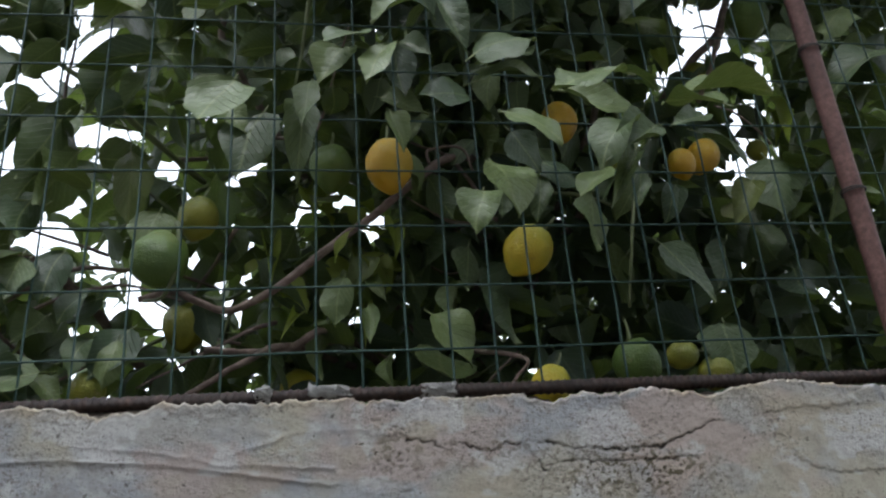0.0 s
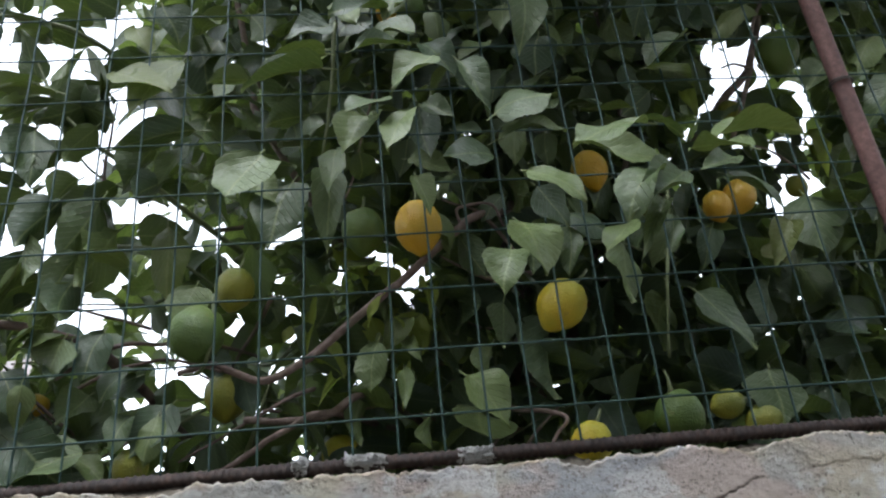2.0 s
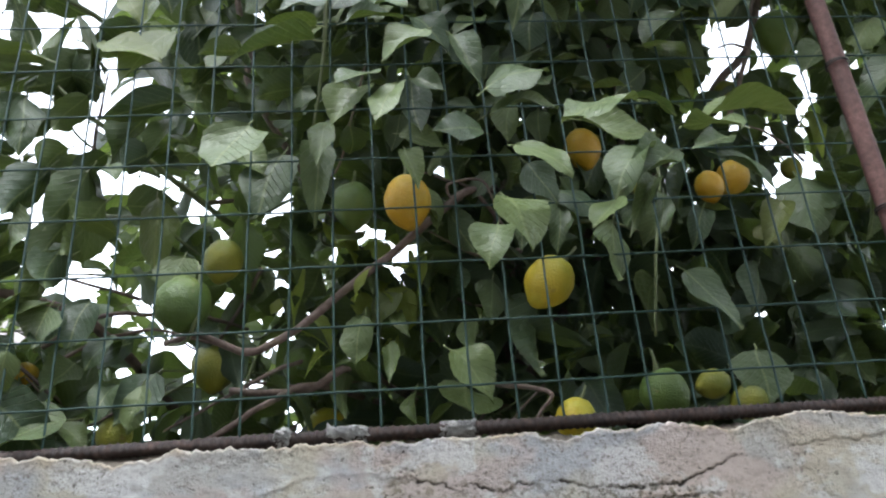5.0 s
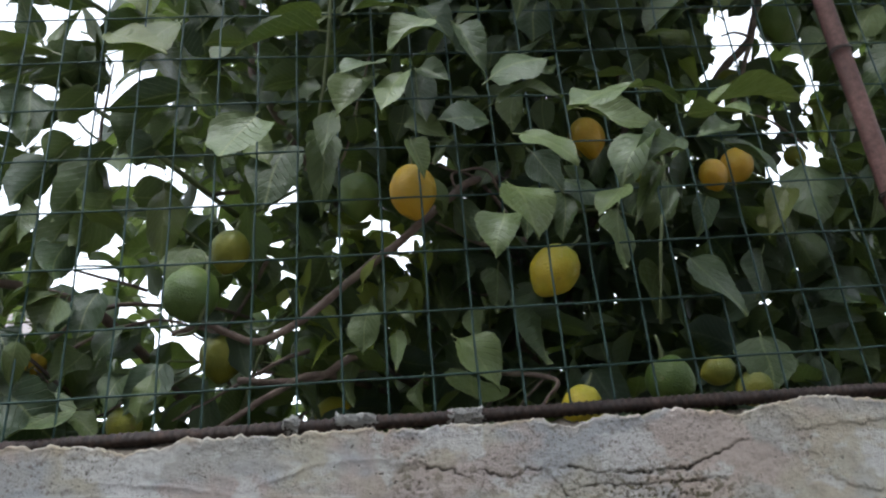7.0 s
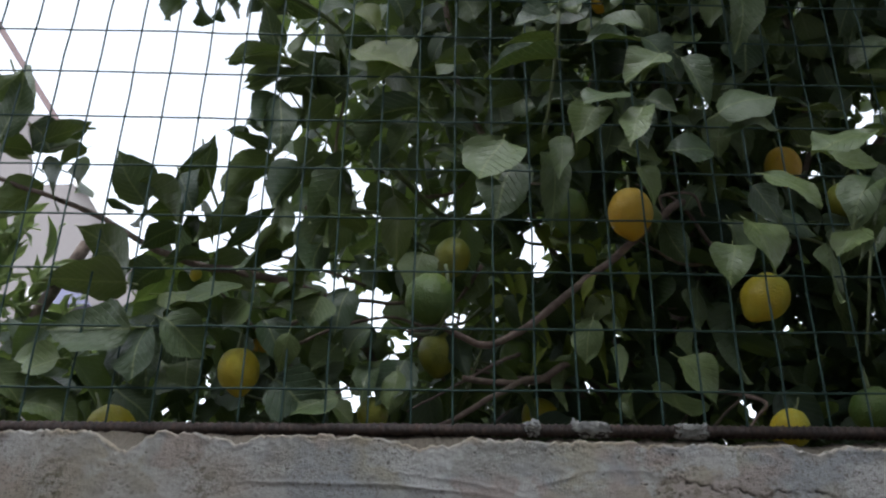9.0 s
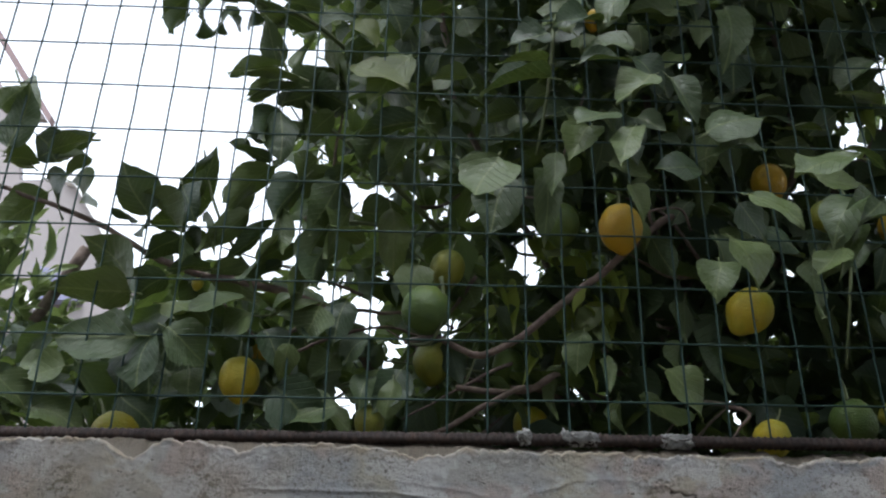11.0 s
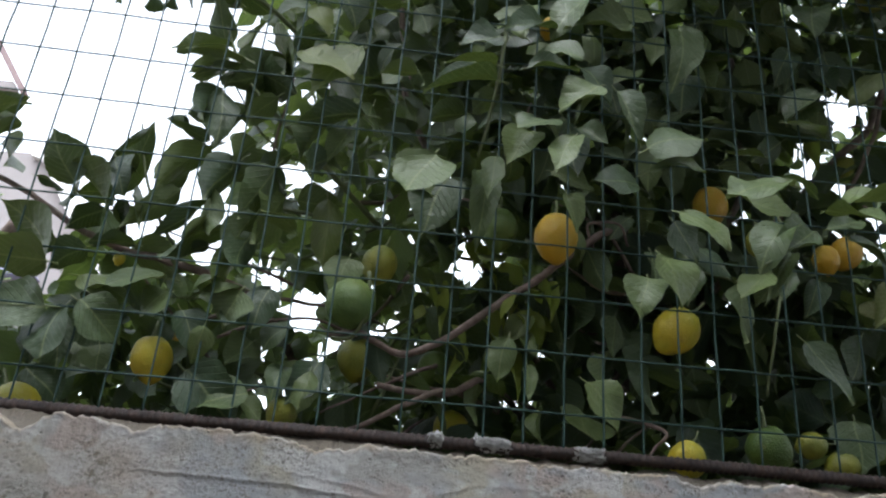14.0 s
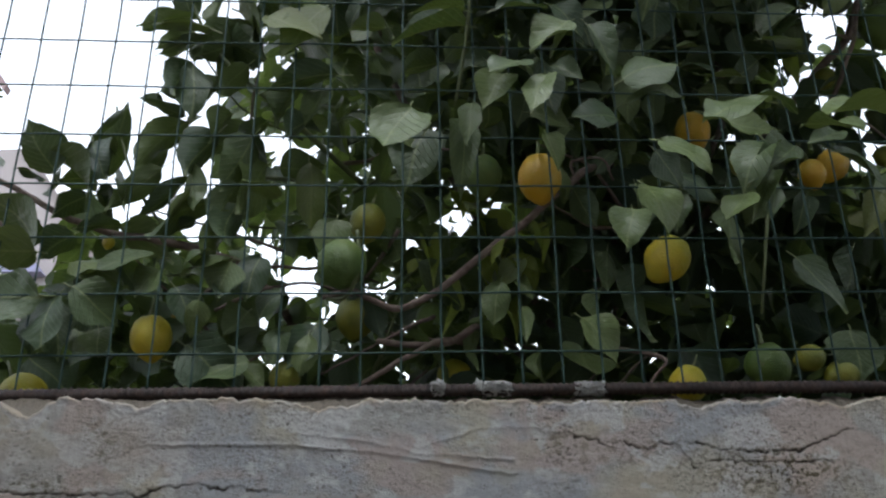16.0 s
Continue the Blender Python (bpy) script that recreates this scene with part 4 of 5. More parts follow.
leaf_at((-0.346, 0.086, 2.122), (-0.409, 0.069, 2.042), 0.024, -7, 4)
leaf_at((-0.317, 0.079, 2.079), (-0.396, 0.021, 2.017), 0.038, -1, 4)
leaf_at((-0.269, 0.043, 2.042), (-0.325, 0.017, 1.966), 0.041, 1, 4)
leaf_at((-0.295, 0.017, 1.983), (-0.336, 0.012, 1.964), 0.044, 11, 1)
leaf_at((-0.267, 0.061, 2.161), (-0.230, 0.053, 2.135), 0.036, 6, 4)
leaf_at((-0.242, 0.070, 2.135), (-0.278, 0.027, 2.035), 0.065, -2, 4)
leaf_at((-0.506, 0.083, 2.490), (-0.477, 0.048, 2.425), 0.049, 8, 4)
leaf_at((-0.470, 0.073, 2.484), (-0.459, 0.043, 2.420), 0.035, 5, 4)
leaf_at((-0.520, 0.061, 2.470), (-0.538, 0.025, 2.401), 0.030, -6, 4)
leaf_at((-0.460, 0.101, 2.497), (-0.435, 0.083, 2.462), 0.022, -2, 4)
leaf_at((-0.427, 0.091, 2.505), (-0.418, 0.078, 2.454), 0.026, -9, 4)
leaf_at((-0.703, 0.082, 2.207), (-0.614, 0.054, 2.242), 0.036, -11, 4)
leaf_at((-0.518, 0.043, 2.100), (-0.559, 0.012, 2.166), 0.054, 10, 4)
leaf_at((-0.527, 0.061, 2.133), (-0.500, 0.086, 2.162), 0.011, -5, 4)
leaf_at((-0.478, 0.095, 2.114), (-0.530, 0.091, 2.124), 0.042, -4, 4)
leaf_at((-0.528, 0.088, 2.115), (-0.538, 0.060, 2.085), 0.044, 12, 4)
leaf_at((-0.459, 0.012, 2.056), (-0.510, 0.048, 2.046), 0.033, 6, 4)
leaf_at((-0.474, 0.120, 2.136), (-0.450, 0.083, 2.239), 0.033, 7, 4)
leaf_at((-0.417, 0.037, 2.048), (-0.459, 0.086, 2.151), 0.011, -5, 1)
leaf_at((-0.448, 0.110, 2.105), (-0.478, 0.095, 2.061), 0.029, -9, 4)
leaf_at((-0.423, 0.054, 2.029), (-0.478, 0.026, 2.017), 0.026, -2, 4)
leaf_at((-0.471, 0.021, 2.003), (-0.507, 0.012, 1.966), 0.042, -7, 4)
leaf_at((-0.576, 0.119, 2.018), (-0.585, 0.089, 2.078), 0.050, -3, 4)
leaf_at((-0.508, 0.006, 1.973), (-0.611, 0.012, 1.979), 0.055, 2, 4)
leaf_at((-0.488, -0.004, 1.910), (-0.591, 0.012, 1.905), 0.066, -12)
leaf_at((-0.472, 0.021, 1.965), (-0.394, 0.017, 1.945), 0.044, -11)
leaf_at((-0.426, 0.067, 2.033), (-0.349, 0.083, 2.000), 0.050, -1, 4)
leaf_at((-0.357, 0.021, 1.955), (-0.391, 0.017, 1.927), 0.050, 10)
leaf_at((-0.502, 0.073, 1.930), (-0.476, 0.043, 1.853), 0.037, -10)
leaf_at((-0.539, 0.110, 1.934), (-0.517, 0.058, 1.857), 0.028, -3)
leaf_at((-0.468, 0.079, 1.932), (-0.424, 0.075, 1.893), 0.050, 11)
leaf_at((-0.428, 0.033, 1.881), (-0.420, 0.025, 1.843), 0.035, 9)
leaf_at((-0.581, 0.030, 1.879), (-0.641, 0.035, 1.861), 0.042, -2)
leaf_at((-0.613, 0.045, 1.851), (-0.546, 0.017, 1.841), 0.026, -12, 1)
leaf_at((-0.681, 0.086, 2.154), (-0.730, 0.068, 2.083), 0.045, -2, 4)
leaf_at((-0.766, 0.097, 2.349), (-0.710, 0.053, 2.192), 0.075, -3, 4)
leaf_at((-0.266, 0.029, 1.969), (-0.278, 0.012, 1.910), 0.033, -2)
leaf_at((-0.299, -0.009, 1.905), (-0.312, 0.012, 1.861), 0.027, -8)
leaf_at((-0.236, 0.018, 1.837), (-0.333, 0.014, 1.807), 0.049, 12)
leaf_at((-0.228, 0.072, 1.867), (-0.152, 0.039, 1.871), 0.046, 8)
leaf_at((0.346, -0.019, 2.480), (0.435, -0.033, 2.474), 0.057, 1, 1)
leaf_at((0.320, -0.058, 2.488), (0.365, -0.044, 2.483), 0.056, 7, 1)
leaf_at((0.546, 0.000, 2.564), (0.532, -0.032, 2.494), 0.049, 9, 1)
leaf_at((0.553, 0.017, 2.391), (0.492, 0.017, 2.344), 0.066, -10, 1)
leaf_at((0.462, -0.072, 2.105), (0.373, -0.115, 2.032), 0.041, -3)
leaf_at((-0.101, 0.105, 2.398), (-0.155, 0.123, 2.364), 0.030, -18, 4)
leaf_at((-0.085, 0.098, 2.312), (-0.083, 0.129, 2.296), 0.035, 16, 4)
leaf_at((-0.244, 0.000, 2.339), (-0.164, -0.029, 2.290), 0.052, -4, 2)
leaf_at((-0.350, 0.041, 2.282), (-0.341, 0.018, 2.183), 0.044, -14, 4)
leaf_at((-0.326, 0.031, 2.337), (-0.411, 0.024, 2.353), 0.019, -20, 4)
leaf_at((-0.327, 0.042, 2.326), (-0.410, 0.046, 2.313), 0.019, -10, 4)
leaf_at((-0.334, 0.069, 2.349), (-0.226, 0.040, 2.310), 0.040, -7, 4)
leaf_at((-0.365, 0.085, 2.481), (-0.405, 0.038, 2.467), 0.022, -4, 4)
leaf_at((-0.362, 0.077, 2.466), (-0.443, 0.077, 2.536), 0.031, -10, 4)
leaf_at((0.078, -0.020, 2.405), (0.037, -0.001, 2.453), 0.038, -11)
leaf_at((0.155, -0.040, 2.241), (0.191, -0.063, 2.209), 0.029, 19)
leaf_at((-0.139, 0.152, 2.532), (-0.175, 0.144, 2.465), 0.049, -9)
leaf_at((-0.111, 0.106, 2.549), (-0.179, 0.123, 2.515), 0.029, -16, 4)
leaf_at((-0.201, 0.043, 2.499), (-0.177, 0.050, 2.439), 0.049, -7)
leaf_at((-0.154, 0.151, 2.385), (-0.111, 0.131, 2.305), 0.056, -14)
leaf_at((-0.217, 0.077, 2.392), (-0.161, 0.045, 2.303), 0.054, -9, 4)
leaf_at((-0.172, 0.143, 2.517), (-0.144, 0.151, 2.415), 0.059, -3)
leaf_at((-0.038, 0.148, 2.426), (-0.057, 0.121, 2.338), 0.057, -19, 4)
leaf_at((-0.027, 0.166, 2.372), (-0.003, 0.158, 2.301), 0.052, -15, 4)
leaf_at((-0.274, 0.041, 2.283), (-0.316, 0.041, 2.228), 0.036, -11, 4)
leaf_at((-0.313, 0.095, 2.394), (-0.353, 0.045, 2.334), 0.026, 1, 4)
leaf_at((-0.315, 0.067, 2.271), (-0.357, 0.037, 2.221), 0.029, 21, 4)
leaf_at((-0.294, 0.057, 2.208), (-0.324, 0.030, 2.148), 0.042, -4, 4)
leaf_at((-0.242, 0.051, 2.196), (-0.284, 0.048, 2.149), 0.030, -11, 4)
leaf_at((-0.160, 0.057, 2.260), (-0.190, 0.040, 2.188), 0.039, 16)
leaf_at((-0.185, 0.055, 2.203), (-0.216, 0.022, 2.153), 0.038, 19, 4)
leaf_at((-0.315, 0.090, 2.516), (-0.376, 0.092, 2.534), 0.021, -4, 4)
leaf_at((0.351, -0.066, 2.154), (0.447, -0.059, 2.125), 0.042, 7)
leaf_at((0.684, 0.038, 2.486), (0.602, 0.012, 2.413), 0.044, 14, 2)
leaf_at((0.641, 0.172, 2.487), (0.641, 0.167, 2.379), 0.046, 1, 4)
leaf_at((0.426, 0.175, 2.554), (0.479, 0.176, 2.469), 0.043, 12, 4)
leaf_at((0.511, 0.171, 2.583), (0.538, 0.188, 2.486), 0.053, -13, 4)
leaf_at((0.293, 0.160, 2.258), (0.312, 0.120, 2.172), 0.046, 16, 4)
leaf_at((0.238, 0.157, 2.238), (0.203, 0.135, 2.166), 0.075, 0, 4)
leaf_at((0.448, 0.153, 2.241), (0.402, 0.142, 2.183), 0.075, 17, 4)
leaf_at((0.580, 0.168, 2.220), (0.520, 0.119, 2.114), 0.075, -8, 4)
leaf_at((0.753, 0.200, 2.332), (0.794, 0.179, 2.256), 0.029, 10, 4)
leaf_at((0.821, 0.219, 2.351), (0.752, 0.181, 2.259), 0.075, -11, 4)
leaf_at((0.887, 0.187, 2.252), (0.948, 0.243, 2.223), 0.037, 21, 4)
leaf_at((0.907, 0.213, 2.312), (0.823, 0.197, 2.216), 0.075, 5, 4)
leaf_at((0.627, 0.191, 2.656), (0.649, 0.198, 2.581), 0.045, -1, 4)
leaf_at((0.551, 0.194, 2.542), (0.572, 0.151, 2.445), 0.030, 16, 4)
leaf_at((0.066, 0.134, 1.933), (0.043, 0.145, 1.859), 0.029, -14, 4)
leaf_at((-0.265, 0.004, 1.965), (-0.333, 0.012, 1.958), 0.020, -14, 1)
leaf_at((-0.235, 0.043, 1.985), (-0.248, 0.014, 1.918), 0.039, -8)
leaf_at((-0.201, 0.063, 1.888), (-0.210, 0.017, 1.845), 0.029, 4)
leaf_at((-0.318, 0.027, 1.858), (-0.243, 0.014, 1.796), 0.060, 19)
leaf_at((-0.258, 0.047, 1.841), (-0.215, 0.041, 1.809), 0.029, -17)
leaf_at((-0.337, 0.032, 2.113), (-0.318, 0.015, 2.032), 0.029, -8, 4)
leaf_at((-0.360, 0.042, 2.034), (-0.328, 0.012, 2.070), 0.013, 4, 4)
leaf_at((-0.140, 0.081, 2.058), (-0.154, 0.060, 1.984), 0.045, -8)
leaf_at((0.028, 0.189, 2.087), (-0.003, 0.173, 2.019), 0.067, 5, 4)
leaf_at((-0.063, 0.236, 2.108), (-0.038, 0.217, 2.026), 0.050, -4, 4)
leaf_at((0.185, 0.186, 2.075), (0.158, 0.149, 2.000), 0.075, -14, 4)
leaf_at((-0.014, 0.200, 1.930), (0.027, 0.188, 1.894), 0.044, 5, 4)
leaf_at((-0.075, 0.171, 1.879), (-0.110, 0.144, 1.844), 0.071, 19, 4)
leaf_at((0.052, 0.120, 2.093), (0.085, 0.154, 2.134), 0.036, -15, 2)
leaf_at((-0.203, 0.060, 1.941), (-0.234, 0.032, 1.908), 0.039, 20)
leaf_at((-0.328, 0.065, 1.972), (-0.276, 0.049, 1.954), 0.025, 4)
leaf_at((-0.248, 0.060, 1.914), (-0.271, 0.030, 1.874), 0.039, -17)
leaf_at((0.523, 0.126, 2.018), (0.553, 0.133, 1.985), 0.017, 8, 4)
leaf_at((0.708, 0.172, 2.096), (0.714, 0.128, 2.011), 0.047, -15, 4)
leaf_at((0.666, 0.142, 2.115), (0.669, 0.105, 2.059), 0.041, 17, 3)
leaf_at((0.208, 0.152, 1.895), (0.214, 0.113, 1.840), 0.073, 16, 4)
leaf_at((0.504, 0.190, 2.049), (0.463, 0.175, 1.969), 0.075, 8, 4)
leaf_at((0.535, 0.212, 1.997), (0.513, 0.172, 1.910), 0.075, -5, 4)
leaf_at((0.205, 0.187, 2.079), (0.216, 0.149, 1.992), 0.052, 16, 4)
leaf_at((0.396, 0.200, 1.993), (0.416, 0.221, 1.920), 0.051, -15, 4)
leaf_at((0.602, 0.212, 1.988), (0.597, 0.178, 1.913), 0.075, 15, 4)
leaf_at((0.736, 0.231, 1.995), (0.664, 0.188, 1.913), 0.075, 2, 4)
leaf_at((0.774, 0.213, 1.957), (0.765, 0.157, 1.880), 0.048, 10, 4)
leaf_at((0.599, 0.193, 2.103), (0.593, 0.137, 2.022), 0.046, 14, 4)
leaf_at((0.506, 0.177, 2.138), (0.550, 0.229, 2.103), 0.029, 9, 4)
leaf_at((0.821, 0.197, 2.053), (0.879, 0.253, 2.010), 0.032, 19, 4)
leaf_at((-0.522, 0.053, 2.501), (-0.586, 0.046, 2.490), 0.012, 14, 4)
leaf_at((-0.542, 0.082, 2.555), (-0.576, 0.043, 2.537), 0.016, 7, 4)
leaf_at((-0.564, 0.081, 2.560), (-0.570, 0.045, 2.577), 0.017, -20, 5)
leaf_at((-0.491, 0.072, 2.526), (-0.509, 0.041, 2.459), 0.023, 16, 4)
leaf_at((-0.525, 0.072, 2.544), (-0.495, 0.044, 2.549), 0.014, 14, 4)
leaf_at((-0.467, 0.070, 2.545), (-0.486, 0.117, 2.593), 0.053, 8, 4)
leaf_at((-0.420, 0.091, 2.535), (-0.412, 0.072, 2.567), 0.023, 21, 4)
leaf_at((-0.463, 0.082, 2.539), (-0.416, 0.053, 2.550), 0.018, 9, 4)
leaf_at((-0.513, 0.087, 2.570), (-0.575, 0.073, 2.567), 0.022, 4, 4)
leaf_at((-0.352, 0.039, 2.362), (-0.433, 0.012, 2.330), 0.021, -19, 4)
leaf_at((-0.353, 0.058, 2.347), (-0.405, 0.012, 2.285), 0.022, 15, 4)
leaf_at((-0.360, 0.066, 2.303), (-0.379, 0.021, 2.212), 0.033, -1, 4)
leaf_at((-0.297, 0.060, 2.392), (-0.244, 0.010, 2.315), 0.071, 5, 4)
leaf_at((-0.320, 0.070, 2.348), (-0.255, 0.027, 2.279), 0.059, -4, 4)
leaf_at((-0.464, 0.108, 2.169), (-0.495, 0.090, 2.191), 0.035, -3, 4)
leaf_at((-0.663, 0.024, 2.186), (-0.593, 0.012, 2.214), 0.025, 15, 4)
leaf_at((-0.606, 0.031, 2.181), (-0.641, 0.026, 2.153), 0.020, -11, 4)
leaf_at((-0.710, 0.008, 2.178), (-0.698, 0.012, 2.274), 0.043, -10, 4)
leaf_at((-0.688, 0.030, 2.215), (-0.651, 0.038, 2.179), 0.048, -16, 4)
leaf_at((-0.742, 0.010, 2.244), (-0.728, 0.037, 2.300), 0.027, -18, 4)
leaf_at((-0.723, 0.030, 2.179), (-0.698, 0.070, 2.196), 0.033, -14, 4)
leaf_at((-0.390, 0.073, 2.175), (-0.425, 0.049, 2.127), 0.024, 19, 4)
leaf_at((-0.267, 0.074, 2.201), (-0.319, 0.064, 2.146), 0.036, -2, 4)
leaf_at((-0.484, 0.125, 2.608), (-0.436, 0.077, 2.610), 0.021, -11, 4)
leaf_at((-0.379, 0.080, 2.498), (-0.322, 0.130, 2.506), 0.037, -17, 4)
leaf_at((-0.387, 0.100, 2.587), (-0.334, 0.146, 2.586), 0.034, -9, 4)
leaf_at((-0.283, 0.110, 2.548), (-0.336, 0.098, 2.587), 0.036, 17, 4)
leaf_at((-0.511, 0.013, 1.980), (-0.566, 0.016, 2.063), 0.075, -14, 4)
leaf_at((-0.525, 0.055, 2.131), (-0.417, 0.012, 2.048), 0.075, 11, 4)
leaf_at((-0.362, 0.011, 1.971), (-0.466, 0.012, 1.954), 0.048, 21)
leaf_at((-0.470, 0.000, 1.914), (-0.482, -0.021, 1.840), 0.054, 20, 1)
leaf_at((-0.452, -0.008, 1.921), (-0.394, 0.012, 1.883), 0.050, 9)
leaf_at((-0.338, 0.026, 1.935), (-0.299, 0.015, 1.870), 0.037, 11, 1)
leaf_at((-0.270, 0.031, 2.085), (-0.299, 0.016, 2.007), 0.044, -12, 4)
leaf_at((-0.157, 0.062, 1.897), (-0.192, 0.034, 1.833), 0.043, -6)
leaf_at((-0.657, 0.022, 1.863), (-0.617, 0.031, 1.825), 0.039, -13)
leaf_at((-0.383, 0.061, 2.122), (-0.446, 0.038, 2.043), 0.032, 14, 4)
leaf_at((-0.405, 0.071, 2.109), (-0.375, 0.063, 2.154), 0.017, 10, 4)
leaf_at((-0.219, 0.060, 2.080), (-0.259, 0.022, 2.098), 0.030, -16, 4)
leaf_at((-0.196, 0.051, 1.931), (-0.246, 0.063, 1.908), 0.042, 10)
leaf_at((-0.612, 0.035, 1.828), (-0.539, 0.012, 1.804), 0.044, -9)
leaf_at((-0.514, 0.060, 1.851), (-0.465, 0.058, 1.811), 0.049, -1)
leaf_at((-0.087, 0.135, 2.564), (-0.056, 0.121, 2.498), 0.047, -14, 4)
leaf_at((0.209, -0.030, 2.510), (0.098, -0.055, 2.422), 0.066, 4, 1)
leaf_at((0.113, -0.020, 2.427), (0.043, -0.069, 2.386), 0.048, -3)
leaf_at((0.240, -0.020, 2.454), (0.133, -0.054, 2.412), 0.037, -20)
leaf_at((0.511, 0.124, 2.688), (0.438, 0.122, 2.657), 0.030, 20, 4)
leaf_at((-0.021, 0.157, 2.663), (0.041, 0.211, 2.748), 0.037, -10, 4)
leaf_at((-0.061, 0.173, 2.704), (-0.003, 0.162, 2.631), 0.044, 2, 4)
leaf_at((0.327, 0.163, 2.582), (0.297, 0.166, 2.674), 0.045, -13, 4)
leaf_at((0.586, 0.168, 2.680), (0.486, 0.133, 2.587), 0.072, 17, 4)
leaf_at((0.084, 0.173, 2.716), (0.027, 0.117, 2.629), 0.050, 21, 4)
leaf_at((0.135, 0.145, 2.028), (0.087, 0.140, 1.986), 0.032, 4, 3)
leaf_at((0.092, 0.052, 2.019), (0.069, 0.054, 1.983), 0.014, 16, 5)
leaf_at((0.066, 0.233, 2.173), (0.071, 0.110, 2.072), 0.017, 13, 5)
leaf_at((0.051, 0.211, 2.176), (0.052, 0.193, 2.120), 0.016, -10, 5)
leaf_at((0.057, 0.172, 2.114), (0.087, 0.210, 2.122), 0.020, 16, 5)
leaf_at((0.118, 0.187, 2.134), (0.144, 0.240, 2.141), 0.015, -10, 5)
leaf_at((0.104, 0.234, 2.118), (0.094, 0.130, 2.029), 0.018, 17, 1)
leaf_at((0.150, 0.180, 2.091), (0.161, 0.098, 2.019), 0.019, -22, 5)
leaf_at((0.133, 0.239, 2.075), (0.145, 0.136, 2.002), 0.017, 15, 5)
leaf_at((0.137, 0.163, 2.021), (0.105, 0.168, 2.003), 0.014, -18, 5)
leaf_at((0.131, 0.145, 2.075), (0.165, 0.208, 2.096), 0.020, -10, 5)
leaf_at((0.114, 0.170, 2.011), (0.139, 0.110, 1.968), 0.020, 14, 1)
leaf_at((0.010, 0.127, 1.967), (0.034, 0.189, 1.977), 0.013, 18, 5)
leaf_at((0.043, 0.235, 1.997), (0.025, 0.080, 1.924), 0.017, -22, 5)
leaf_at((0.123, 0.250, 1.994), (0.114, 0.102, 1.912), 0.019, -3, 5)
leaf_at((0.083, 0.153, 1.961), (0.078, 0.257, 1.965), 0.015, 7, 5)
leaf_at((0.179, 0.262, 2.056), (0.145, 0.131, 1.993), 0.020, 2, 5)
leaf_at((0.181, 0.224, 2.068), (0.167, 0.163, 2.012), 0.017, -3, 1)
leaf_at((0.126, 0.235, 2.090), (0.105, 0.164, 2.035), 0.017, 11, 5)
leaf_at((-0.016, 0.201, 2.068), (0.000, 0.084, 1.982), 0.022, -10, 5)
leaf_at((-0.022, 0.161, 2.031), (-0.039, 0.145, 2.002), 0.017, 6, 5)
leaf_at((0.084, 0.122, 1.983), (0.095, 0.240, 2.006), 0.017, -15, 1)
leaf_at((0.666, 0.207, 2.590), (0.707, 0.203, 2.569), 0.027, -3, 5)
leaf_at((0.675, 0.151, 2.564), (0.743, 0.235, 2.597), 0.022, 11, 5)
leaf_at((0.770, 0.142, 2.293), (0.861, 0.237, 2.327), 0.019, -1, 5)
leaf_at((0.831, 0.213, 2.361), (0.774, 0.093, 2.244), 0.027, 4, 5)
leaf_at((0.650, 0.220, 2.144), (0.683, 0.228, 2.136), 0.019, 20, 1)
leaf_at((0.608, 0.154, 2.413), (0.591, 0.110, 2.342), 0.021, 20, 5)
leaf_at((-0.684, 0.071, 2.199), (-0.608, 0.034, 2.191), 0.013, -9, 4)
leaf_at((-0.748, 0.070, 2.208), (-0.689, 0.069, 2.179), 0.029, -8, 4)
leaf_at((-0.685, 0.089, 2.173), (-0.633, 0.046, 2.107), 0.063, -17, 4)
leaf_at((-0.646, 0.081, 2.169), (-0.589, 0.024, 2.110), 0.046, -22, 4)
leaf_at((-0.496, 0.089, 2.171), (-0.429, 0.026, 2.203), 0.010, 7, 4)
leaf_at((-0.486, 0.071, 2.168), (-0.459, 0.048, 2.098), 0.056, -11, 4)
leaf_at((-0.581, 0.078, 2.126), (-0.524, 0.055, 2.101), 0.013, -9, 4)
leaf_at((-0.478, 0.100, 2.096), (-0.434, 0.090, 2.057), 0.050, 2, 4)
leaf_at((-0.654, 0.107, 2.011), (-0.546, 0.081, 2.013), 0.036, -22, 4)
leaf_at((-0.546, 0.101, 2.033), (-0.487, 0.071, 2.032), 0.019, 3, 4)
leaf_at((-0.619, 0.071, 1.935), (-0.525, 0.061, 1.924), 0.045, -3)
leaf_at((-0.482, 0.092, 1.896), (-0.425, 0.070, 1.870), 0.043, 10)
leaf_at((-0.671, 0.094, 1.891), (-0.603, 0.075, 1.895), 0.035, -8)
leaf_at((-0.427, 0.070, 2.240), (-0.372, 0.055, 2.207), 0.015, -4, 4)
leaf_at((-0.328, 0.057, 2.042), (-0.387, 0.078, 2.018), 0.018, 5, 4)


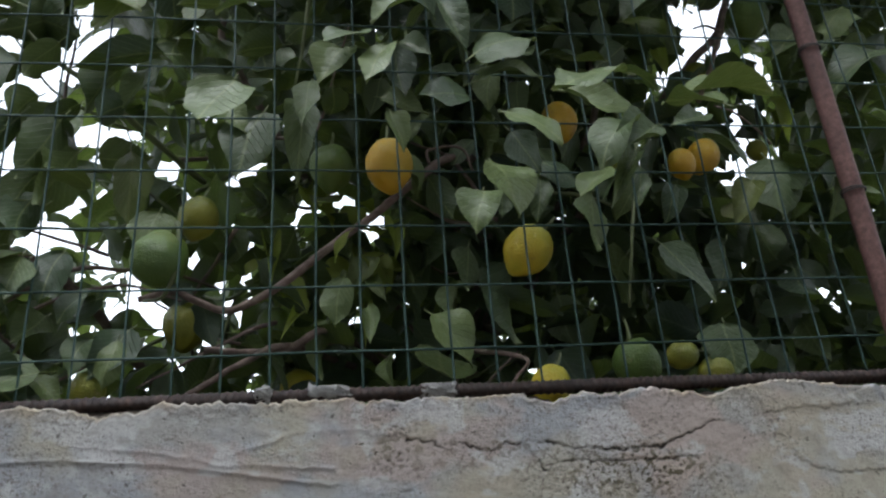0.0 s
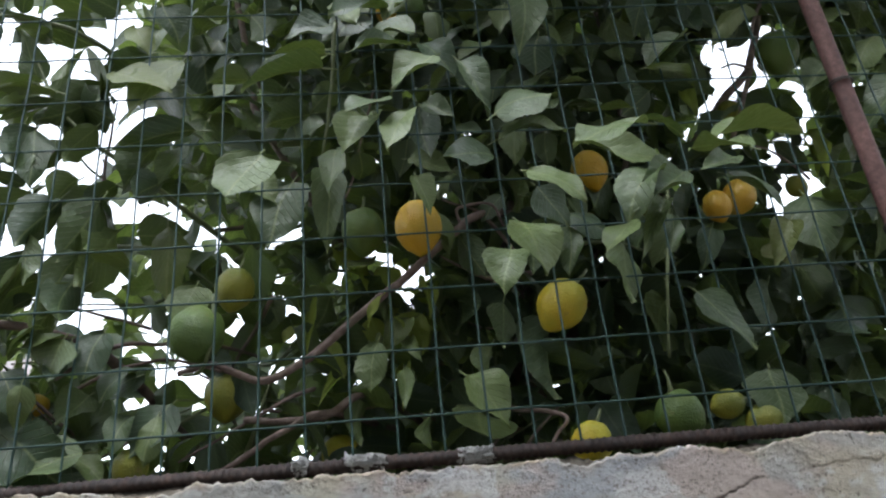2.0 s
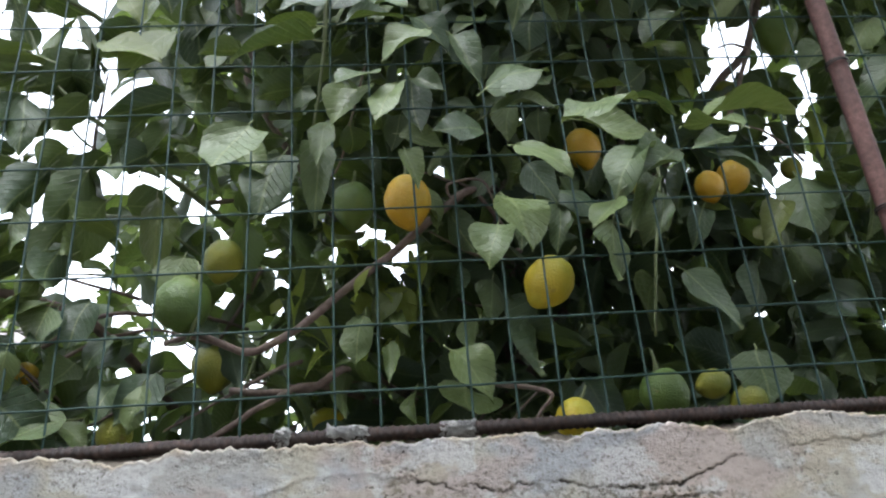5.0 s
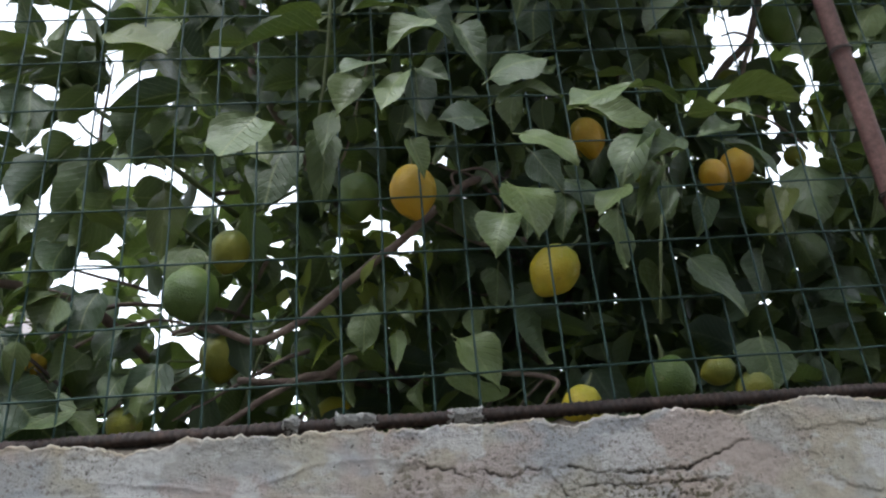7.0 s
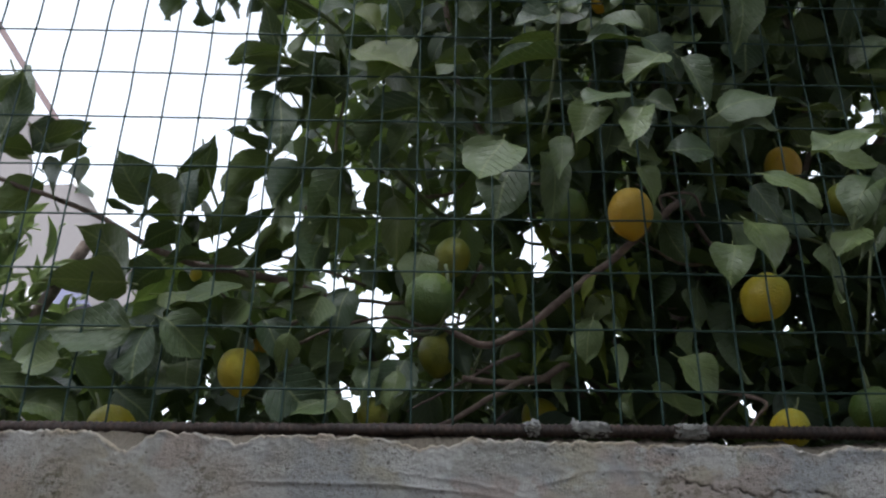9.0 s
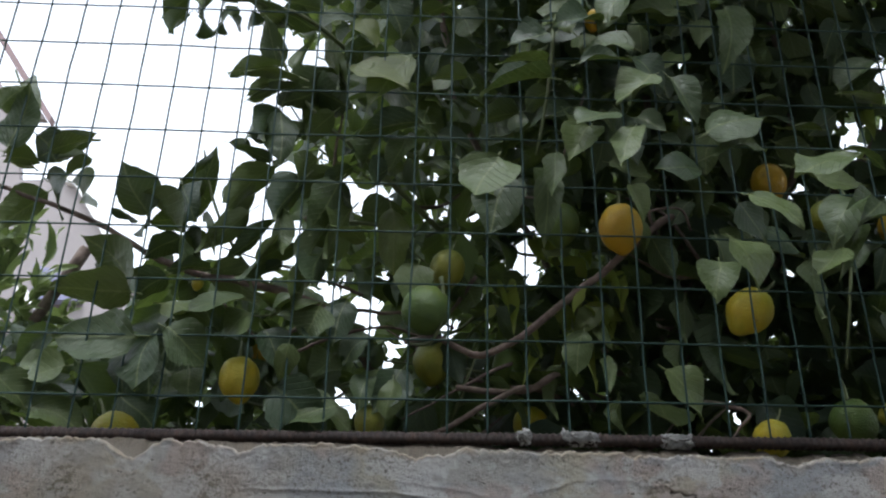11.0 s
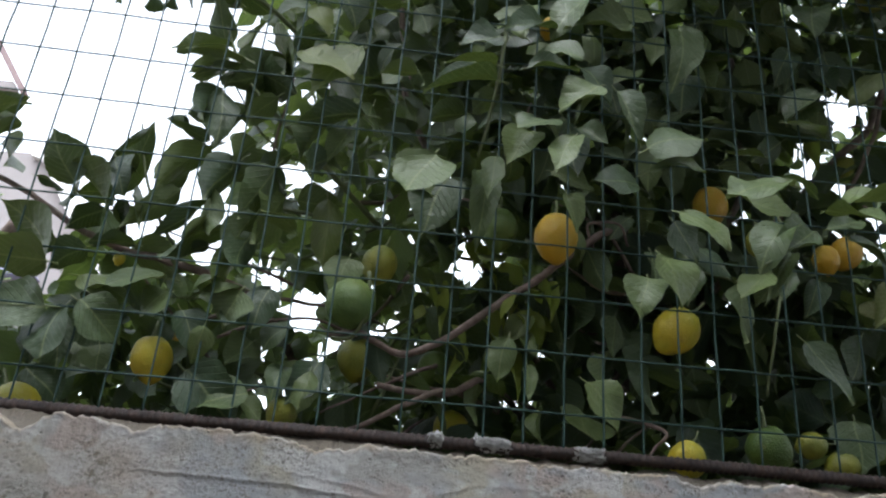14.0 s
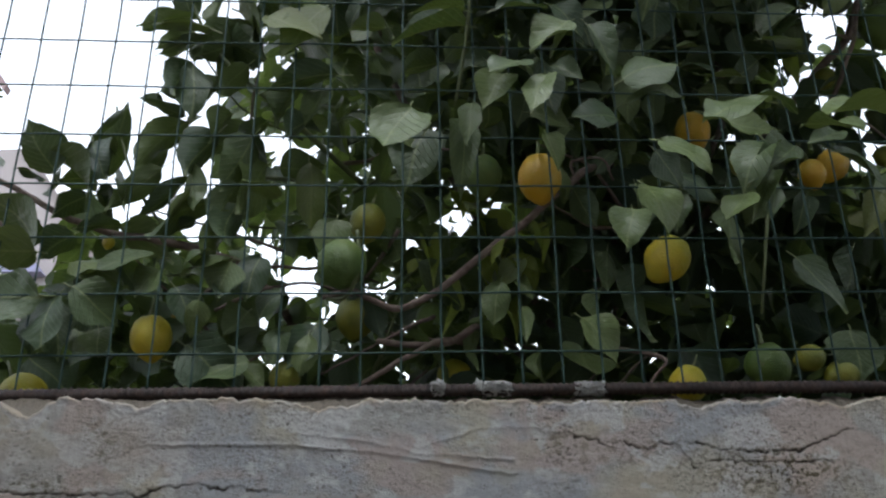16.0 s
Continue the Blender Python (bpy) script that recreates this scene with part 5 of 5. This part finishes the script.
# ---- the mass of leaves behind them, with its gaps to the sky ----
GAPS_CENTRE = [
    (-0.152, 2.106, 0.012), (-0.132, 2.089, 0.006), (-0.110, 2.096, 0.011), (-0.016, 2.075, 0.010), (-0.004, 2.100, 0.006), (-0.071, 2.063, 0.006), (-0.059, 2.043, 0.006), (-0.044, 2.033, 0.006),
    (-0.028, 2.022, 0.008), (0.091, 2.042, 0.009), (0.101, 2.057, 0.006), (0.131, 2.019, 0.009), (0.120, 1.993, 0.007), (0.136, 1.974, 0.008), (-0.012, 1.970, 0.008), (-0.066, 1.965, 0.006),
    (-0.073, 1.948, 0.007), (-0.184, 1.940, 0.005), (-0.151, 1.934, 0.007), (-0.034, 1.938, 0.005), (-0.018, 1.922, 0.005), (-0.138, 1.910, 0.007), (-0.115, 1.902, 0.011), (-0.104, 1.894, 0.009),
    (-0.115, 1.873, 0.010), (-0.106, 1.885, 0.007), (-0.015, 1.888, 0.004), (0.048, 1.875, 0.004), (-0.117, 1.842, 0.005), (0.124, 1.906, 0.004), (-0.074, 2.312, 0.008), (-0.049, 2.381, 0.011),
    (-0.034, 2.274, 0.005), (0.092, 2.050, 0.014), (0.142, 2.021, 0.010), (0.060, 2.030, 0.015), (0.122, 1.995, 0.013), (0.133, 1.976, 0.013), (-0.007, 2.078, 0.015), (-0.027, 2.024, 0.013), (-0.020, 1.976, 0.012)]
GAPS_RIGHT = [
    (0.607, 2.362, 0.019), (0.596, 2.330, 0.017), (0.607, 2.308, 0.020), (0.580, 2.278, 0.018), (0.563, 2.259, 0.011), (0.635, 2.353, 0.014), (0.668, 2.394, 0.007), (0.708, 2.395, 0.007),
    (0.716, 2.327, 0.011), (0.657, 2.300, 0.008), (0.642, 2.279, 0.007), (0.697, 2.260, 0.010), (0.699, 2.282, 0.008), (0.696, 2.226, 0.009), (0.684, 2.197, 0.008), (0.659, 2.184, 0.011),
    (0.645, 2.165, 0.010), (0.630, 2.181, 0.009), (0.603, 2.189, 0.006), (0.663, 2.139, 0.009), (0.676, 2.138, 0.006), (0.632, 2.101, 0.010), (0.618, 2.095, 0.006), (0.676, 2.117, 0.005),
    (0.480, 2.103, 0.006), (0.383, 2.124, 0.004), (0.183, 2.118, 0.009), (0.188, 2.137, 0.007), (0.783, 2.290, 0.007), (0.789, 2.316, 0.006), (0.485, 2.041, 0.004)]
GAPS_WEST = [
    (-0.278, 2.151, 0.015), (-0.294, 2.167, 0.009), (-0.260, 2.152, 0.011), (-0.197, 2.141, 0.012), (-0.212, 2.126, 0.010), (-0.221, 2.112, 0.007), (-0.201, 2.112, 0.010), (-0.238, 2.155, 0.006),
    (-0.136, 2.180, 0.007), (-0.123, 2.161, 0.006), (-0.027, 2.213, 0.004), (-0.059, 2.102, 0.010), (0.017, 2.088, 0.009), (-0.009, 2.048, 0.009), (0.009, 2.039, 0.008), (0.041, 2.029, 0.007),
    (-0.267, 2.012, 0.007), (-0.268, 1.988, 0.008), (-0.226, 1.964, 0.008), (-0.209, 1.955, 0.012), (-0.182, 1.957, 0.012), (-0.158, 1.950, 0.007), (-0.224, 1.922, 0.007), (-0.158, 1.903, 0.005),
    (-0.270, 1.898, 0.006), (-0.087, 1.942, 0.005), (-0.327, 2.070, 0.013), (-0.343, 2.057, 0.012), (-0.363, 2.027, 0.010), (-0.340, 2.009, 0.011), (-0.406, 2.103, 0.016), (-0.323, 2.034, 0.009),
    (-0.492, 2.009, 0.007), (-0.266, 1.983, 0.013), (-0.211, 1.974, 0.013), (-0.222, 1.833, 0.016), (0.010, 2.020, 0.012), (0.019, 2.062, 0.012)]
GAPS_HIGH = [
    (0.243, 2.574, 0.012), (0.276, 2.597, 0.007), (0.291, 2.528, 0.008), (0.274, 2.515, 0.007), (0.369, 2.599, 0.012), (0.393, 2.614, 0.008), (0.421, 2.619, 0.007), (0.507, 2.562, 0.007), (0.501, 2.535, 0.005), (0.528, 2.432, 0.005), (0.540, 2.411, 0.008), (0.546, 2.368, 0.008), (0.598, 2.471, 0.008), (0.595, 2.437, 0.010), (0.585, 2.407, 0.008), (0.619, 2.427, 0.007), (0.566, 2.352, 0.005), (0.567, 2.306, 0.008), (0.467, 2.266, 0.012), (0.481, 2.261, 0.008), (0.506, 2.275, 0.007), (0.524, 2.253, 0.010), (0.494, 2.237, 0.008), (0.552, 2.225, 0.017), (0.562, 2.212, 0.012), (0.533, 2.162, 0.008), (0.411, 2.231, 0.004), (-0.200, 2.434, 0.006), (0.126, 2.548, 0.005), (-0.094, 2.463, 0.004), (-0.100, 2.435, 0.005)]
EAST, WEST = Vector((0.078, -0.908, 1.563)), Vector((-0.146, -1.051, 1.588))


def on_fence(eye, x, y, z):
    k = -eye.y / (y - eye.y)
    return eye.x + (x - eye.x) * k, eye.z + (z - eye.z) * k


def open_sky(x, y, z):
    """Whether the crown is open there: outside its ragged left edge, or in one of its gaps."""
    px, pz = on_fence(WEST, x, y, z)
    edge = -0.30 - 0.05 * math.sin(pz * 21) + 0.05 * noise.noise((pz * 9, 2, 0)) - 0.10 * max(0, (pz - 2.36)) / 0.1
    if px < -0.50 + 0.03 * noise.noise((pz * 14, 6, 0)) and pz > 1.93:
        return True
    if px < edge and pz > 2.03 + 0.05 * noise.noise((px * 7, 5, 0)):
        return True
    for eye, gaps, more in ((EAST, GAPS_CENTRE, -0.002), (EAST, GAPS_RIGHT, 0.004), (WEST, GAPS_WEST, -0.002), (WEST, GAPS_HIGH, 0.0)):
        px, pz = on_fence(eye, x, y, z)
        for gx, gz, r in gaps:
            near = math.hypot(px - gx, pz - gz)
            if near < 1.7 * r + 0.026 and near < (r + more) * (0.95 + 0.5 * noise.noise((px * 40, pz * 40, gx * 9))) + 0.005:
                return True
    # the thin side of the crown, where the sky comes through in many places
    px, pz = on_fence(EAST, x, y, z)
    thin = min(1.0, max(0.0, (-0.13 - px) / 0.12)) * min(1.0, max(0.0, (pz - 2.03) / 0.06))
    return thin > 0 and noise.noise((px * 17, pz * 20, 3.0)) + 0.4 * noise.noise((px * 45, pz * 45, 8.0)) > 0.42 - 0.38 * thin


def leaf_mass(name, places, material, parent, label, length=(0.06, 0.10), ratio=0.50):
    """Many leaves in one mesh: places gives points and the way that each leaf hangs."""
    rnd = random.Random(7)
    VV, FF, UU, base = [], [], [], 0
    shapes = [(np.array([tuple(v) for v in V]), np.array([f for f in F]), np.array(UV)) for V, F, UV in (leaf_shape(*form, k, 9) for k, form in enumerate(LEAF_FORMS))]
    for p, way in places:
        V, F, U = shapes[rnd.randrange(len(shapes))]
        length_now = rnd.uniform(*length)
        m = leaf_pose(p, p + way * length_now, length_now * ratio * rnd.uniform(0.72, 1.15), rnd.uniform(-60, 60), Vector((rnd.uniform(-0.6, 0.6), rnd.uniform(-0.75, 0.55), 0.75)))
        M = np.array(m)
        VV.append(V @ M[:3, :3].T + M[:3, 3] - np.array(parent.location))
        FF.append(F + base)
        UU.append(U)
        base += len(V)
    me = mesh_of(name, np.concatenate(VV), np.concatenate(FF), material, True, np.concatenate(UU))
    return tagged(part(name, me, material, parent, label), kind="stuff")


def crown_places(n, lo, hi, seed, free=False):
    rnd = random.Random(seed)
    out = []
    while len(out) < n:
        c = Vector([rnd.uniform(a, b) for a, b in zip(lo, hi)])
        for _ in range(rnd.randint(4, 7)):
            p = c + Vector((rnd.gauss(0, 0.045), rnd.gauss(0, 0.04), rnd.gauss(0, 0.045)))
            way = Vector((rnd.gauss(0, 0.65), rnd.gauss(-0.25, 0.45), rnd.gauss(-0.42, 0.55)))
            if way.length < 0.1:
                continue
            way.normalize()
            bulge = ((p.x - 0.3) / 2.2) ** 4 + ((p.y - 0.7) / 1.05) ** 4 + ((p.z - 2.2) / 1.55) ** 4
            if bulge > 1 + 0.35 * noise.noise(p * 4):
                continue
            if p.y < (-0.42 if free else 0.13) or (not free and p.y + 0.09 * way.y < 0.12):
                continue
            if not any(open_sky(*(p + way * k)) for k in (0.01, 0.045, 0.075)):
                out.append((p, way))
    return out


def clear_of_fruit(p):
    """Whether a leaf at p leaves every lemon free, looked at from the lane."""
    for eye in (EAST, WEST):
        way = (p - eye).normalized()
        for place, width in FRUIT:
            if place.y > p.y and (place - eye).cross(way).length < width * 0.5 + 0.028:
                return False
    return True


# the middle leaves of the crown's face, between those that stand out
rnd = random.Random(52)
made = 0
while made < 150:
    p = Vector((rnd.uniform(-0.24, 0.86), rnd.uniform(0.02, 0.13), rnd.uniform(2.10, 2.66)))
    way = Vector((rnd.gauss(0, 0.6), rnd.gauss(-0.2, 0.3), rnd.gauss(-0.45, 0.45))).normalized()
    size = rnd.uniform(0.055, 0.085)
    if p.y + way.y * size < 0.012 or not clear_of_fruit(p + way * size * 0.5) or any(open_sky(*(p + way * k)) for k in (0.0, 0.03, 0.06)):
        continue
    leaf_at(p, p + way * size, size * rnd.uniform(0.42, 0.6), rnd.uniform(-25, 25), rnd.choice((0, 1, 1, 4)))
    made += 1

# the tip of the twig that stands out against the sky
leaf_at((-0.530, 0.100, 2.537), (-0.576, 0.095, 2.580), 0.040, 12, 4)
leaf_at((-0.506, 0.100, 2.538), (-0.539, 0.096, 2.592), 0.042, -14, 4)
leaf_at((-0.476, 0.100, 2.528), (-0.470, 0.094, 2.586), 0.038, 8, 4)
leaf_at((-0.536, 0.100, 2.532), (-0.577, 0.092, 2.485), 0.042, -6, 4)
leaf_at((-0.520, 0.104, 2.533), (-0.500, 0.096, 2.487), 0.034, 15, 4)
leaf_at((-0.456, 0.100, 2.522), (-0.463, 0.094, 2.493), 0.020, 4, 4)

inner = crown_places(1500, (-0.95, 0.13, 1.70), (1.05, 0.32, 2.75), 11)
inner += crown_places(4700, (-1.0, 0.30, 1.55), (1.3, 0.85, 3.0), 12)
inner += crown_places(5000, (-1.2, 0.85, 1.3), (2.2, 1.6, 3.6), 14)
inner += crown_places(1500, (-1.5, 0.35, 0.9), (1.8, 1.3, 1.65), 15)
inner += crown_places(900, (1.1, 0.10, 1.2), (2.0, 1.2, 3.2), 16)
upper = crown_places(1500, (-0.2, 0.30, 2.8), (1.6, 1.6, 3.6), 13)
# overhang out of view, added to keep sky light off the leaves below
upper += crown_places(1500, (-0.30, 0.05, 2.70), (1.5, 0.45, 3.2), 17, True)
upper += crown_places(800, (0.22, -0.16, 2.70), (1.5, 0.1, 3.1), 18, True)
leaf_mass("foliage", inner + upper, LEAF_MASS_SHADED, tree, "dense crown leaves with shade in their dark green, and an added overhang", (0.055, 0.105))

# ---- a lighter shrub beside the tree ----
shrub = tagged(new("shrub"), "light green shrub with narrow leaves beside the tree", "shrub")
shrub.location = (-0.98, 0.50, 0.0)
v, f = tube(smooth_path([(0, 0, -0.05), (0.03, -0.02, 0.8), (-0.02, 0.02, 1.5), (0.10, 0.0, 2.0), (0.2, 0.0, 2.25)], 6), 0.012, 7, True, 0.2)
part("stem", mesh_of("stem", v, f, BARK), BARK, shrub)
rnd = random.Random(21)
sprays = []
for _ in range(46):
    root = Vector((-0.97 + rnd.uniform(-0.22, 0.10), 0.45 + rnd.uniform(-0.12, 0.2), rnd.uniform(1.85, 2.24)))
    out = Vector((rnd.gauss(0.25, 0.5), rnd.gauss(-0.2, 0.4), rnd.gauss(0.5, 0.35))).normalized()
    for k in range(9):
        spread = Vector((rnd.gauss(0, 0.55), rnd.gauss(0, 0.45), rnd.gauss(0.1, 0.45)))
        sprays.append((root + out * 0.016 * k, (out + spread).normalized()))
leaf_mass("leaves", sprays, LEAF_BUSH, shrub, "narrow light green leaves", (0.05, 0.08), 0.22)
